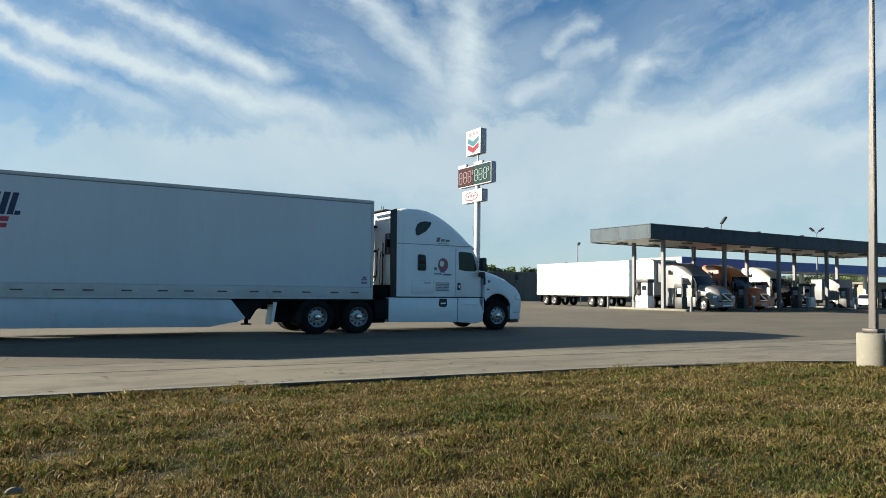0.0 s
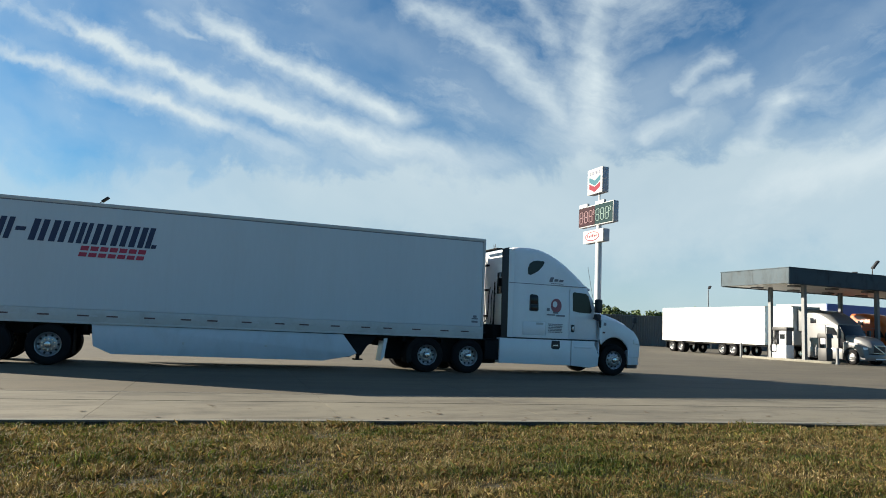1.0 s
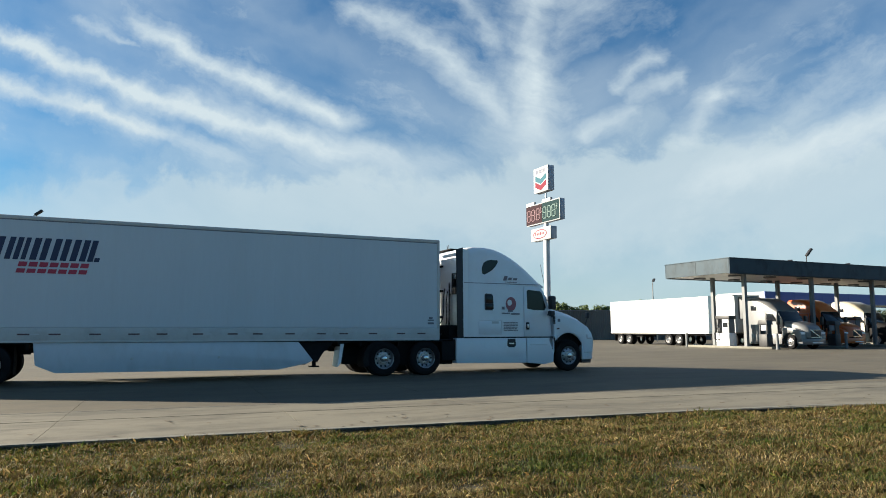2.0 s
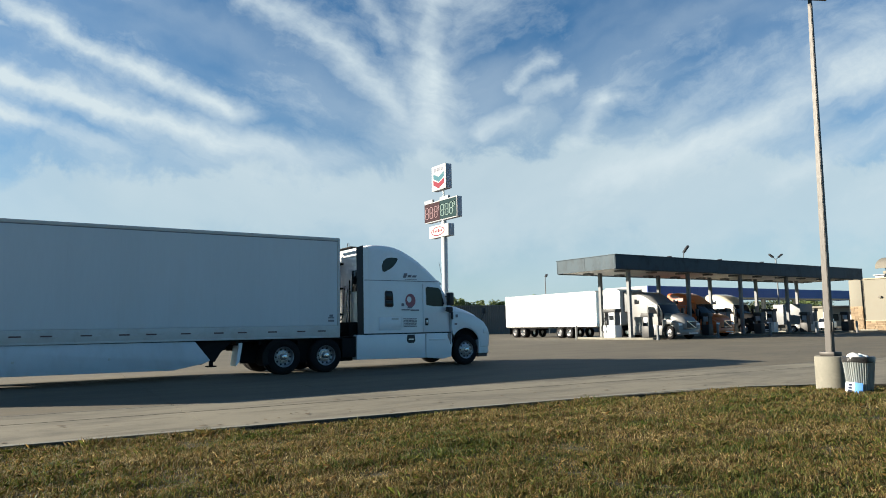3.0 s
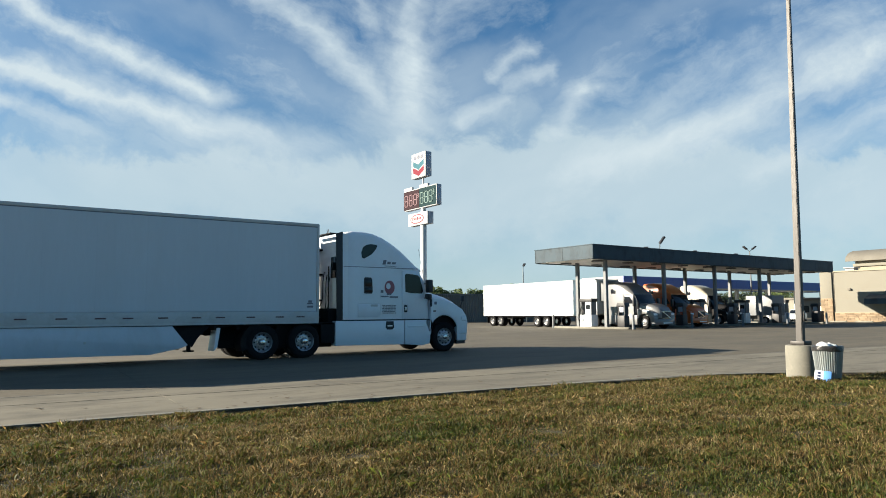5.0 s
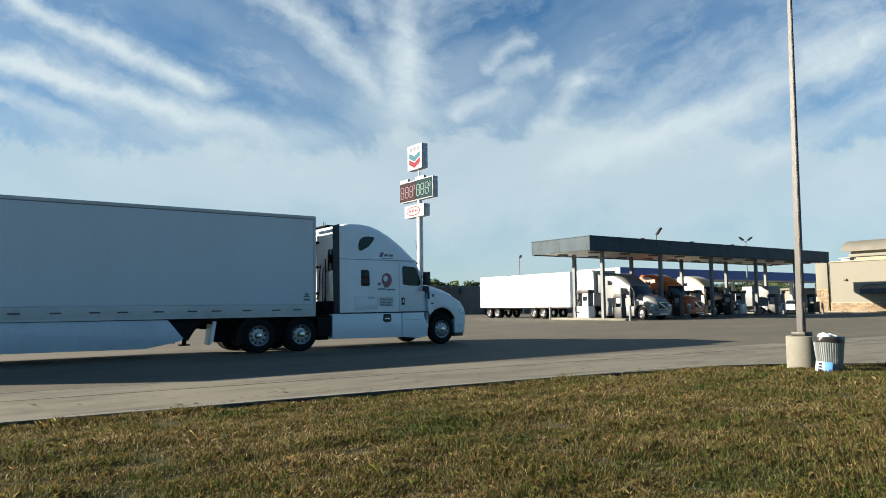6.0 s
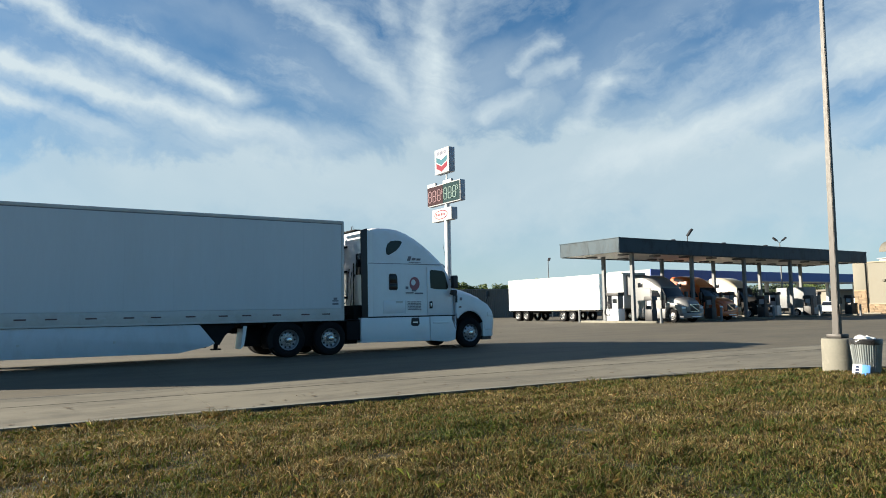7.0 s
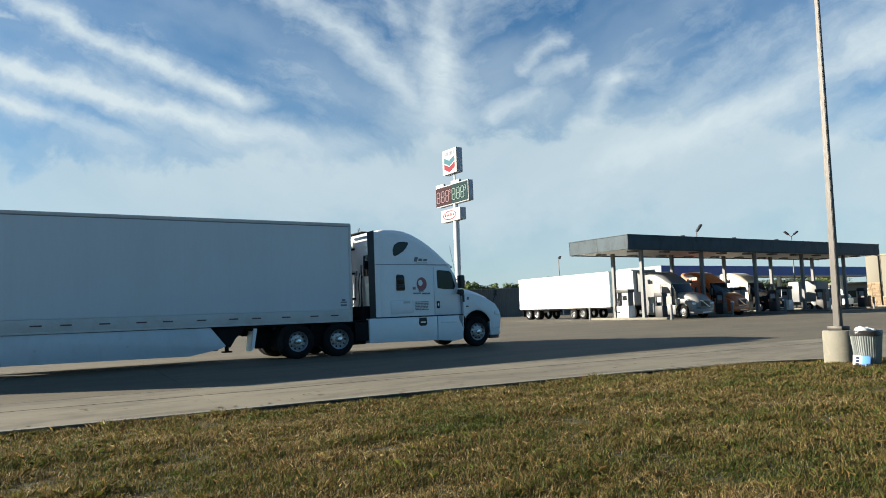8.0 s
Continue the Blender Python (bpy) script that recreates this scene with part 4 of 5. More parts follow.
def build_station():
    s = thing("service_station_bin", "dark plastic windscreen-wash and waste station on a fuel island", "bin", "island bins")
    part("body", box(B(), -.3, .3, -.35, .35, .17, 1.05, .04), M["black_plastic"], s)
    for y in (-.33, .27):
        part("upright", box(B(), -.22, .22, y, y + .06, 1.05, 1.75), M["black_plastic"], s)
    part("hood", prism(B(), [(-.42, 1.72), (-.34, 2.02), (.34, 2.02), (.42, 1.72)], -.3, .3, "x", .02), M["black_plastic"], s)
    part("towel_box", box(B(), -.2, .2, -.2, .2, 1.3, 1.7, .02), M["sign_grey"], s)
    return s


# ---- other trucks under the canopy ----
def build_far_tractor(name, paint, label, m, sleeper_top=3.75, shaded_hood=None):
    """A bonneted sleeper tractor heading local +x, origin on the ground under the front axle."""
    t = thing(name, label, "truck", "", m)
    # a separate darker front material paints in the canopy's shade
    hood_paint = shaded_hood or paint
    secs = []
    for x, half, z1, r in ((-4.0, 1.2, sleeper_top - .05, .2), (-3.9, 1.22, sleeper_top, .26), (-3.0, 1.22, sleeper_top + .02, .3), (-2.5, 1.22, sleeper_top - .08, .36), (-2.0, 1.2, sleeper_top - .3, .4),
                           (-1.6, 1.18, sleeper_top - .58, .36), (-1.25, 1.15, sleeper_top - .85, .26), (-1.1, 1.13, sleeper_top - 1.0, .16)):
        secs.append(section(x, 0, half, 1.05, z1, r, 5))
    part("cab_body", loft(B(), secs), paint, t)
    part("windscreen", prism(B(), [(-1.12, sleeper_top - 1.0), (-.62, 2.0), (-.62, 1.2), (-1.12, 1.2)], -1.04, 1.04, "y", .03), M["glass_dark"], t)
    secs = [section(x, 0, h, .8, z, r, 4) for x, h, z, r in ((-.75, 1.0, 2.02, .2), (-.2, .96, 1.98, .25), (.4, .9, 1.86, .28), (.85, .8, 1.68, .28), (1.08, .66, 1.48, .24), (1.14, .55, 1.3, .2))]
    hood = part("hood", loft(B(), secs), hood_paint, t)
    gr = part("grille", box(B(), 1.06, 1.17, -.5, .5, .78, 1.36, .03), M["black_plastic"], t)
    part("grille_bar", prism(B(), [(-.48, 1.30), (-.42, 1.34), (.48, .84), (.42, .80)], 1.165, 1.18, "x"), M["chrome"], gr)
    for z in (.80, 1.32):
        part("grille_trim", box(B(), 1.16, 1.18, -.52, .52, z, z + .04), M["chrome"], gr)
    for y0, y1, s in ((-1.24, -.7, -1), (.7, 1.24, 1)):
        arch = [(.60 * math.cos(radians(a)), .56 + .60 * math.sin(radians(a))) for a in range(0, 181, 15)]
        pts = [(.95, .55), (.98, .95), (.85, 1.28), (.45, 1.46), (-.1, 1.52), (-.64, 1.5), (-.64, .55)] + arch[::-1]
        part("fender", prism(B(), pts, y0, y1, "y", .04), hood_paint, t)
        part("headlamp", box(B(), .72, .98, s * 1.0 - .2, s * 1.0 + .2, 1.02, 1.2, .05), M["lens"], t)
        part("chassis_fairing", prism(B(), [(-3.9, .32), (-3.9, 1.05), (-.66, 1.05), (-.66, .32)], s * 1.22 - .04, s * 1.22 + .02, "y", .015), paint, t)
        mir = part("door_mirror", box(B(), -.86, -.66, s * 1.42 - .12, s * 1.42 + .12, 1.75, 2.4, .04), M["black_plastic"], t)
        part("mirror_arm", rod(B(), (-.78, s * 1.40, 2.2), (-.95, s * 1.1, 2.2), .02, seg=6), M["black_plastic"], mir)
        y = s * 1.225
        part("door_window", prism(B(), [(-1.95, 1.98), (-1.95, 2.55), (-1.42, 2.5), (-1.12, 2.0)], y - .012, y + .012, "y"), M["glass_dark"], t)
        part("sleeper_window", box(B(), -3.35, -2.85, y - .012, y + .012, sleeper_top - .95, sleeper_top - .58, .01), M["glass_dark"], t)
        part("door_seam", box(B(), -2.08, -2.05, y - .008, y + .008, 1.1, 2.7), M["grey_ink"], t)
        part("crease_line", box(B(), -3.9, -1.4, y - .008, y + .008, 2.70, 2.725), M["grey_ink"], t)
        part("fuel_tank", rod(B(), (-3.4, s * .85, .6), (-1.6, s * .85, .6), .3, seg=16), M["alu"], t)
    part("bumper", prism(B(), [(.6, -1.22), (1.0, -1.16), (1.25, -.6), (1.3, 0), (1.25, .6), (1.0, 1.16), (.6, 1.22), (.6, .9), (1.0, 0), (.6, -.9)], .32, .74, "z", .03), hood_paint, t)
    part("fog_strip", box(B(), 1.22, 1.32, -.5, .5, .4, .48, .01), M["lens"], t)
    for y in (-.4, .34):
        part("frame_rail", box(B(), -7.4, .8, y, y + .07, .7, .95), M["chassis"], t)
    wheel(t, 0, -1.2, "steer")
    wheel(t, 0, 1.2, "steer", True)
    for x in (-5.2, -6.5):
        wheel(t, x, -1.25, "drive")
        wheel(t, x, 1.25, "drive", True)
    return t


def build_far_trailer(m, label):
    t = thing("semi_trailer", label, "trailer", "", m)
    L = 16.2
    part("body", box(B(), -L, 0, -1.3, 1.3, 1.15, 4.08, .02), M["trailer_white"], t)
    for y in (-1.312, 1.27):
        part("bottom_rail", box(B(), -L, 0, y, y + .042, 1.02, 1.28, .01), M["rail"], t)
        part("top_rail", box(B(), -L, 0, y, y + .042, 4.0, 4.1, .01), M["rail"], t)
    part("front_unit", box(B(), .0, .5, -.95, .95, 2.2, 3.9, .06), M["post_grey"], t)
    part("floor_frame", box(B(), -L + .1, -.1, -1.1, 1.1, .9, 1.03), M["chassis"], t)
    for x in (-L + 1.5, -L + 2.82, -7.8, -6.48):
        for y, f in ((-1.3, False), (-.97, False), (1.3, True)):
            wheel(t, x, y, "trail", f)
    part("slider_frame", box(B(), -L + .6, -L + 4.2, -.8, .8, .7, .95), M["chassis"], t)
    for y in (-.85, .75):
        leg = part("landing_leg", box(B(), -3.1, -2.95, y, y + .12, .1, .95), M["chassis"], t)
        part("sand_shoe", box(B(), -3.2, -2.85, y - .06, y + .18, .06, .1), M["chassis"], leg)
    part("mud_flap", box(B(), -L + .5, -L + .52, -1.2, -.6, .3, .95), M["rubber"], t)
    return t


def build_box_truck(m):
    t = thing("box_truck", "small white box body service truck parked nose in under the canopy", "truck", "", m)
    part("box_body", box(B(), -2.8, 0, -1.1, 1.1, .85, 2.85, .03), M["van_grey"], t)
    part("cab_body", loft(B(), [section(x, 0, .98, .5, z, .15, 4) for x, z in ((.05, 2.2), (.9, 2.2), (1.3, 1.6), (2.3, 1.4), (2.4, 1.1))]), M["van_grey"], t)
    part("windscreen", prism(B(), [(.95, 2.12), (1.32, 1.62), (1.36, 1.64), (1.0, 2.15)], -.85, .85, "y"), M["glass_dark"], t)
    part("stripe", box(B(), -1.5, -1.3, 1.09, 1.106, 1.2, 2.6), M["sign_grey"], t)
    for x in (-1.9, 1.6):
        wheel(t, x, -1.0, "van", False, .75)
        wheel(t, x, 1.0, "van", True, .75)
    return t


# ---- price sign ----
def build_sign():
    px, py = 32.8, 49.5
    s = thing("price_sign", "tall white pole sign with emblem panel, price board and oval panel", "sign")
    part("pole", turned(B(), [(.27, 0), (.27, 9.6), (.22, 10.2), (.2, 10.4)], 20, "z", (px, py, 0)), M["pole_white"], s)
    part("upper_pole", turned(B(), [(.075, 9.8), (.075, 13.6)], 12, "z", (px, py, 0)), M["pole_white"], s)
    part("base_plate", box(B(), px - .45, px + .45, py - .45, py + .45, 0, .06), M["pole_white"], s)

    def panel(name, y0, y1, z0, z1, d, mat, label):
        x0 = px - d / 2
        p = part(name, box(B(), x0, x0 + d, y0, y1, z0, z1, .03), M["sign_grey"], s, label)
        for yy in ((x0 - .02, ), ):
            part("frame", box(B(), x0 - .02, x0 + .06, y0 - .02, y1 + .02, z0 - .02, z1 + .02, .015), M["sign_white"], p)
        part("face", box(B(), x0 - .026, x0 - .015, y0 + .06, y1 - .06, z0 + .06, z1 - .06), mat, p)
        return p, x0 - .034

    def shape(name, pts, x, mat, par):
        part(name, prism(B(), pts, x, x + .012, "x"), mat, par, smooth=0)

    # emblem panel: two chevron bands under a strip of marks
    p, x = panel("emblem_panel", 48.65, 50.85, 13.1, 15.25, .62, M["sign_white"], "white emblem panel with blue and red chevrons")
    c = (48.65 + 50.85) / 2
    for k, mat in ((0, "sign_blue"), (1, "sign_red")):
        z = 14.60 - k * .56
        shape("chevron", [(c + .84, z), (c, z - .35), (c - .84, z), (c - .84, z - .44), (c, z - .82), (c + .84, z - .44)], x, M[mat], p)
    for k in range(7):
        y = c + .72 - k * .22
        shape("mark_bar", [(y, 14.74), (y, 15.04), (y - .13, 15.04), (y - .13, 14.74)], x, M["navy"], p)
    # price board
    p, x = panel("price_board", 47.1, 52.1, 10.4, 12.15, .5, M["panel_green"], "dark red and green price board with lit segments")
    part("face_red", box(B(), x - .004, x + .014, 49.75, 52.22, 10.47, 12.08), M["panel_maroon"], p)
    for y0, y1 in ((50.9, 52.2), (48.4, 49.7)):
        part("grade_plate", box(B(), x - .006, x + .2, y0, y1, 12.1, 12.42), M["sign_white"], p)

    def digit(y, on, mat, w=.55, h=1.05, z=10.72):
        seg = {"a": (0, w, h - .09, h), "g": (0, w, h / 2 - .045, h / 2 + .045), "d": (0, w, 0, .09), "f": (0, .09, h / 2, h), "e": (0, .09, 0, h / 2), "b": (w - .09, w, h / 2, h), "c": (w - .09, w, 0, h / 2)}
        bm = B()
        for k in on:
            a, b, z0, z1 = seg[k]
            box(bm, x - .012, x + .004, y - b, y - a, z + z0 + .012, z + z1 - .012)
        part("price_digit", bm, M[mat], p, smooth=0)
    for k, y in enumerate((52.08, 51.36, 50.64)):
        digit(y, "abcdefg", "led_red")
    digit(50.0, "abgcd", "led_red", .2, .5, 11.3)
    for k, y in enumerate((49.6, 48.92, 48.24)):
        digit(y, "abcdefg", "led_green")
    digit(47.6, "abgcd", "led_green", .2, .5, 11.3)
    # oval panel
    p, x = panel("oval_panel", 48.4, 51.4, 8.95, 10.0, .62, M["sign_white"], "white panel with a red oval")
    ov = [(50.0 + 1.05 * math.cos(radians(a)), 9.48 + .40 * math.sin(radians(a))) for a in range(0, 360, 15)]
    shape("oval", ov, x, M["sign_red"], p)
    ov = [(50.0 + .95 * math.cos(radians(a)), 9.48 + .33 * math.sin(radians(a))) for a in range(0, 360, 15)]
    shape("oval_inlay", ov, x - .004, M["sign_white"], p)
    for k in range(6):
        y = 50.62 - k * .25
        z = .16 if k in (0, 3) else .10
        shape("mark_bar", [(y + .1, 9.40 - .0), (y + .1, 9.48 + z), (y - .05, 9.48 + z), (y - .05, 9.40)], x - .008, M["sign_red"], p)


# ---- lamp post and bin by the lawn ----
def build_lamp_post():
    bx, by = 14.22, 7.50
    f = thing("concrete_footing", "round cast concrete footing under a lamp post at the lawn's edge", "footing")
    part("footing", turned(B(), [(.30, -.15), (.302, .05), (.298, .58), (.29, .605), (.27, .615), (.01, .615)], 32, "z", (bx, by, 0)), M["block"], f)
    t = thing("lamp_post", "tall weathered bronze square steel lamp post with twin arm", "lamp post")
    a = radians(34)
    bm = B()
    box(bm, bx - .15, bx + .15, by - .15, by + .15, .615, .70, .012)
    part("base_cover", bm, M["pole_bronze"], t)
    bm = B()
    q = bmesh.ops.create_cone(bm, cap_ends=True, segments=4, radius1=.094, radius2=.052, depth=7.32)
    bmesh.ops.transform(bm, matrix=Matrix.Translation((bx, by, .70 + 3.66)) @ pose(0, 0, 0, 0, 0, 45), verts=bm.verts)
    bmesh.ops.bevel(bm, geom=[e for e in bm.edges if abs(e.verts[0].co.z - e.verts[1].co.z) > 1], offset=.01, segments=2, affect="EDGES")
    part("pole", bm, M["pole_bronze"], t)
    part("hand_hole", box(B(), bx - .03, bx + .03, by - .096, by - .08, 1.1, 1.3, .006), M["pole_bronze"], t)
    part("tenon", rod(B(), (bx, by, 7.97), (bx, by, 8.15), .04), M["pole_bronze"], t)
    u = Vector((math.cos(-.50), math.sin(-.50), 0))
    c = Vector((bx, by, 8.17))
    bm = box(B(), -.38, .38, -.045, .045, -.05, .05, .006)
    bmesh.ops.transform(bm, matrix=Matrix.Translation(c) @ Matrix.Rotation(-.50, 4, "Z"), verts=bm.verts)
    part("cross_arm", bm, M["pole_bronze"], t)
    for s in (-1, 1):
        e = c + u * (.34 * s)
        part("riser", rod(B(), e, e + Vector((0, 0, .40)), .035), M["pole_bronze"], t)
        bm = box(B(), -.16, .16, -.30, .34, -.07, .09, .04)
        bmesh.ops.transform(bm, matrix=Matrix.Translation(e + u * (.22 * s) + Vector((0, 0, .50))) @ Matrix.Rotation(-.50 - s * 1.2, 4, "Z") @ Matrix.Rotation(radians(-18), 4, "X"), verts=bm.verts)
        h = part("lamp_head", bm, M["pole_bronze"], t, "bronze floodlight head")
        bm = box(B(), -.13, .13, -.25, .29, -.085, -.068)
        bmesh.ops.transform(bm, matrix=Matrix.Translation(e + u * (.22 * s) + Vector((0, 0, .50))) @ Matrix.Rotation(-.50 - s * 1.2, 4, "Z") @ Matrix.Rotation(radians(-18), 4, "X"), verts=bm.verts)
        part("lens", bm, M["lens"], h)


    t.matrix_world = Matrix.Translation((bx, by, .6)) @ Matrix.Rotation(radians(1.05), 4, Vector((.56, .83, 0))) @ Matrix.Translation((-bx, -by, -.6))


def crumple(bm, amount, scale, seed):
    for v in bm.verts:
        v.co += Vector(noise.noise_vector(v.co * scale + Vector((seed, 0, 0)))) * amount
    return bm


def build_bin():
    bx, by = 13.87, 6.80
    t = thing("trash_can", "galvanised ribbed trash can, overfull, with black liner over its rim", "trash can")
    seg = 160
    bm = B()
    rings = []
    for z, r in ((-.10, .205), (-.05, .212), (-.02, .215), (.0, .208), (.30, .238), (.56, .264), (.58, .274), (.61, .274)):
        rings.append([bm.verts.new((bx + (r + (.007 if (i // 2) % 2 else -.006) * (-.01 < z < .57)) * math.cos(2 * math.pi * i / seg),
                                    by + (r + (.007 if (i // 2) % 2 else -.006) * (-.01 < z < .57)) * math.sin(2 * math.pi * i / seg), z)) for i in range(seg)])
    for a, b in zip(rings, rings[1:]):
        for i in range(seg):
            bm.faces.new((a[i], a[(i + 1) % seg], b[(i + 1) % seg], b[i]))
    bm.faces.new(rings[0][::-1])
    part("body", bm, M["galv"], t, "ribbed galvanised body", 25)
    bm = turned(B(), [(.278, .535), (.283, .55), (.281, .58), (.284, .61), (.27, .635), (.23, .62), (.05, .55)], 40, "z", (bx, by, 0))
    part("liner", crumple(bm, .02, 9, 2), M["bag_black"], t, "crumpled black liner")
    k = 0
    for dx, dy, z, r in ((-.12, .02, .63, .105), (.02, -.06, .62, .095), (.13, .04, .61, .10), (.02, .12, .62, .1)):
        bm = B()
        bmesh.ops.create_icosphere(bm, subdivisions=3, radius=r)
        crumple(bm, .05, 11, 5 + k)
        bmesh.ops.transform(bm, matrix=Matrix.Translation((bx + dx, by + dy, z)) @ Matrix.Diagonal((1.1, 1, .75, 1)), verts=bm.verts)
        tagged(part("plastic_bag", bm, M["bag_white"]), "crumpled white plastic bag of rubbish in the trash can", "bag", "rubbish bags")
        k += 1
    c = thing("drink_carton", "blue and white cardboard drink carton leaning on the can", "carton", at=pose(bx - .35, by - .03, -.07, -10, 6, -62))
    part("carton_body", box(B(), -.13, .02, -.06, .06, 0, .24, .006), M["box_white"], c, "white end with dark print")
    part("carton_side", box(B(), .02, .15, -.06, .06, 0, .24, .006), M["box_blue"], c, "bright blue side")
    bm = B()
    for k in range(3):
        box(bm, -.09 + .002 * k, -.03, -.064, -.059, .06 + k * .055, .10 + k * .055)
    part("print", bm, M["navy"], c, smooth=0)


# ---- store, blue canopy and distance ----
def build_store():
    X0, Y1, H = 84.0, 41.4, 5.75
    bm = B()
    box(bm, X0, X0 + 22, 12, Y1 - .05, 0, H)
    st = tagged(part("store_building", bm, M["stucco"], smooth=0), "cream stucco store with stone base and flat parapet", "building")
    part("parapet_cap", box(B(), X0 - .12, X0 + 22.1, 11.9, Y1, H, H + .14, .02), M["trim_cream"], st)
    part("corner_post", box(B(), X0 - .25, X0 + .1, Y1 - 1.35, Y1, 2.7, H - .02, .02), M["stucco"], st)
    part("corner_seam", box(B(), X0 - .05, X0 + .02, Y1 - 1.5, Y1 - 1.36, 0, H - .02), M["roof_brown"], st)
    part("mortar_bed", box(B(), X0 - .08, X0 + .02, 12, Y1 - 1.5, 0, 1.02), M["mortar"], st)
    part("mortar_bed", box(B(), X0 - .25, X0 + .02, Y1 - 1.35, Y1, 0, 2.7), M["mortar"], st)
    part("base_sill", box(B(), X0 - .16, X0 + .02, 12, Y1 - 1.5, 1.02, 1.12, .015), M["trim_cream"], st)
    rnd = random.Random(4)
    metas = [mesh_of("stone", box(B(), -.05, .0, 0, w, 0, .19, .012, 1), M["stone"], 0) for w in (.32, .45, .58)]
    for z in range(5):
        y = Y1 - 1.55
        while y > 29.5:
            w = rnd.randrange(3)
            ob = part("stone", metas[w], None, st)
            y -= (.34, .47, .60)[w]
            ob.location = (X0 - .08, y, .02 + z * .2)
    for z in range(13):
        y = Y1
        while y > Y1 - 1.1:
            w = rnd.randrange(3)
            ob = part("stone", metas[w], None, st)
            y -= (.34, .47, .60)[w]
            ob.location = (X0 - .25, max(y, Y1 - 1.35), .02 + z * .2)
    part("wall_lamp", box(B(), X0 - .25, X0, 38.0, 38.35, 3.6, 3.82, .03), M["roof_brown"], st)
    # added dark wedge, stands in for a patch of shade on the wall
    part("side_awning", prism(B(), [(X0 - 1.2, 2.0), (X0 - 1.2, 2.6), (X0, 3.1), (X0, 2.0)], 30.2, 36.2, "y"), M["canopy_grey"], st)
    # cupola
    cx, cy = 92.0, 40.2
    tw = part("cupola", box(B(), cx - 2.2, cx + 2.2, cy - 5, cy - .2, H, H + 1.5), M["trim_cream"], st)
    part("cupola_cornice", box(B(), cx - 2.45, cx + 2.45, cy - 5.2, cy, H + .85, H + 1.2, .05), M["stucco"], tw)
    # barrel roof with a thin overhanging shell
    arc = [(cx + 3.0 * math.cos(radians(a)), H + 1.5 + 1.45 * math.sin(radians(a))) for a in range(0, 181, 10)]
    inner = [(cx + (x - cx) * .95, H + 1.5 + (z - H - 1.5) * .93) for x, z in arc]
    part("cupola_roof", prism(B(), arc + inner[::-1], cy - 5.8, cy + .6, "y"), M["roof_brown"], tw, "brown barrel-vaulted shingle roof", 30)
    # gable's shade is put into its colour, the dark roof brown
    part("gable_wall", prism(B(), inner, cy - 5.0, cy - .2, "y"), M["roof_brown"], tw, "arched gable coloured dark for its shade")
    u = thing("roof_unit", "white metal roof ventilation unit on the store", "vent", at=pose(87.5, 39.4, H + .14))
    part("housing", box(B(), -.6, .6, -.5, .5, 0, .45, .04), M["sign_white"], u)
    part("hood", box(B(), -.8, .8, -.65, .65, .4, .52, .03), M["sign_white"], u)


def build_blue_canopy():
    c = thing("car_canopy", "car fuel canopy with deep blue fascia and white end", "canopy")
    x0, x1, y0, y1, z0, z1 = 63.4, 118, 53.6, 60.2, 4.3, 5.5
    for k in range(12):
        w = (x1 - x0) / 12
        part("fascia_panel", box(B(), x0 + k * w + .005, x0 + (k + 1) * w - .005, y0, y0 + .08, z0, z1, .01, 1), M["blue_fascia"], c)
    part("end_panel", box(B(), x0, x0 + .08, y0 + .09, y1, z0, z1 - .01), M["sign_white"], c, "white end fascia")
    part("far_end_panel", box(B(), x1 - .08, x1, y0 + .09, y1, z0, z1), M["blue_fascia"], c)
    part("rear_fascia", box(B(), x0 + .09, x1 - .09, y1 - .08, y1, z0, z1), M["blue_fascia"], c)
    part("roof_deck", box(B(), x0 + .09, x1 - .09, y0 + .09, y1 - .09, z0 + .1, z0 + .2), M["canopy_under"], c)
    part("white_stripe", box(B(), x0, x1, y0 - .015, y0 + .01, z0 - .12, z0 + .03), M["sign_white"], c)
    me = mesh_of("post", box(B(), -.2, .2, -.2, .2, 0, z0 + .1, .02), M["pole_white"], 0)
    for k in range(7):
        ob = part("post", me, None, c)
        ob.location = (x0 + 4 + k * 8, (y0 + y1) / 2, 0)


def build_lamp_pole(x, y, h, name_label, double=True, yaw=0.0):
    t = thing("parking_lamp", name_label, "lamp post", "lot lamps", pose(x, y, 0, 0, 0, yaw))
    part("pole", turned(B(), [(.11, 0), (.07, h)], 10, "z"), M["post_grey"], t)
    for s in ((-1, 1) if double else (1, )):
        part("arm", rod(B(), (0, 0, h - .05), (s * .4, 0, h + .3), .04, seg=8), M["post_grey"], t)
        bm = box(B(), -.34, .34, -.2, .2, -.09, .09, .03)
        bmesh.ops.transform(bm, matrix=Matrix.Translation((s * .62, 0, h + .46)) @ Matrix.Rotation(-s * radians(38), 4, "Y"), verts=bm.verts)
        part("lamp_head", bm, M["black_plastic"], t)
    return t


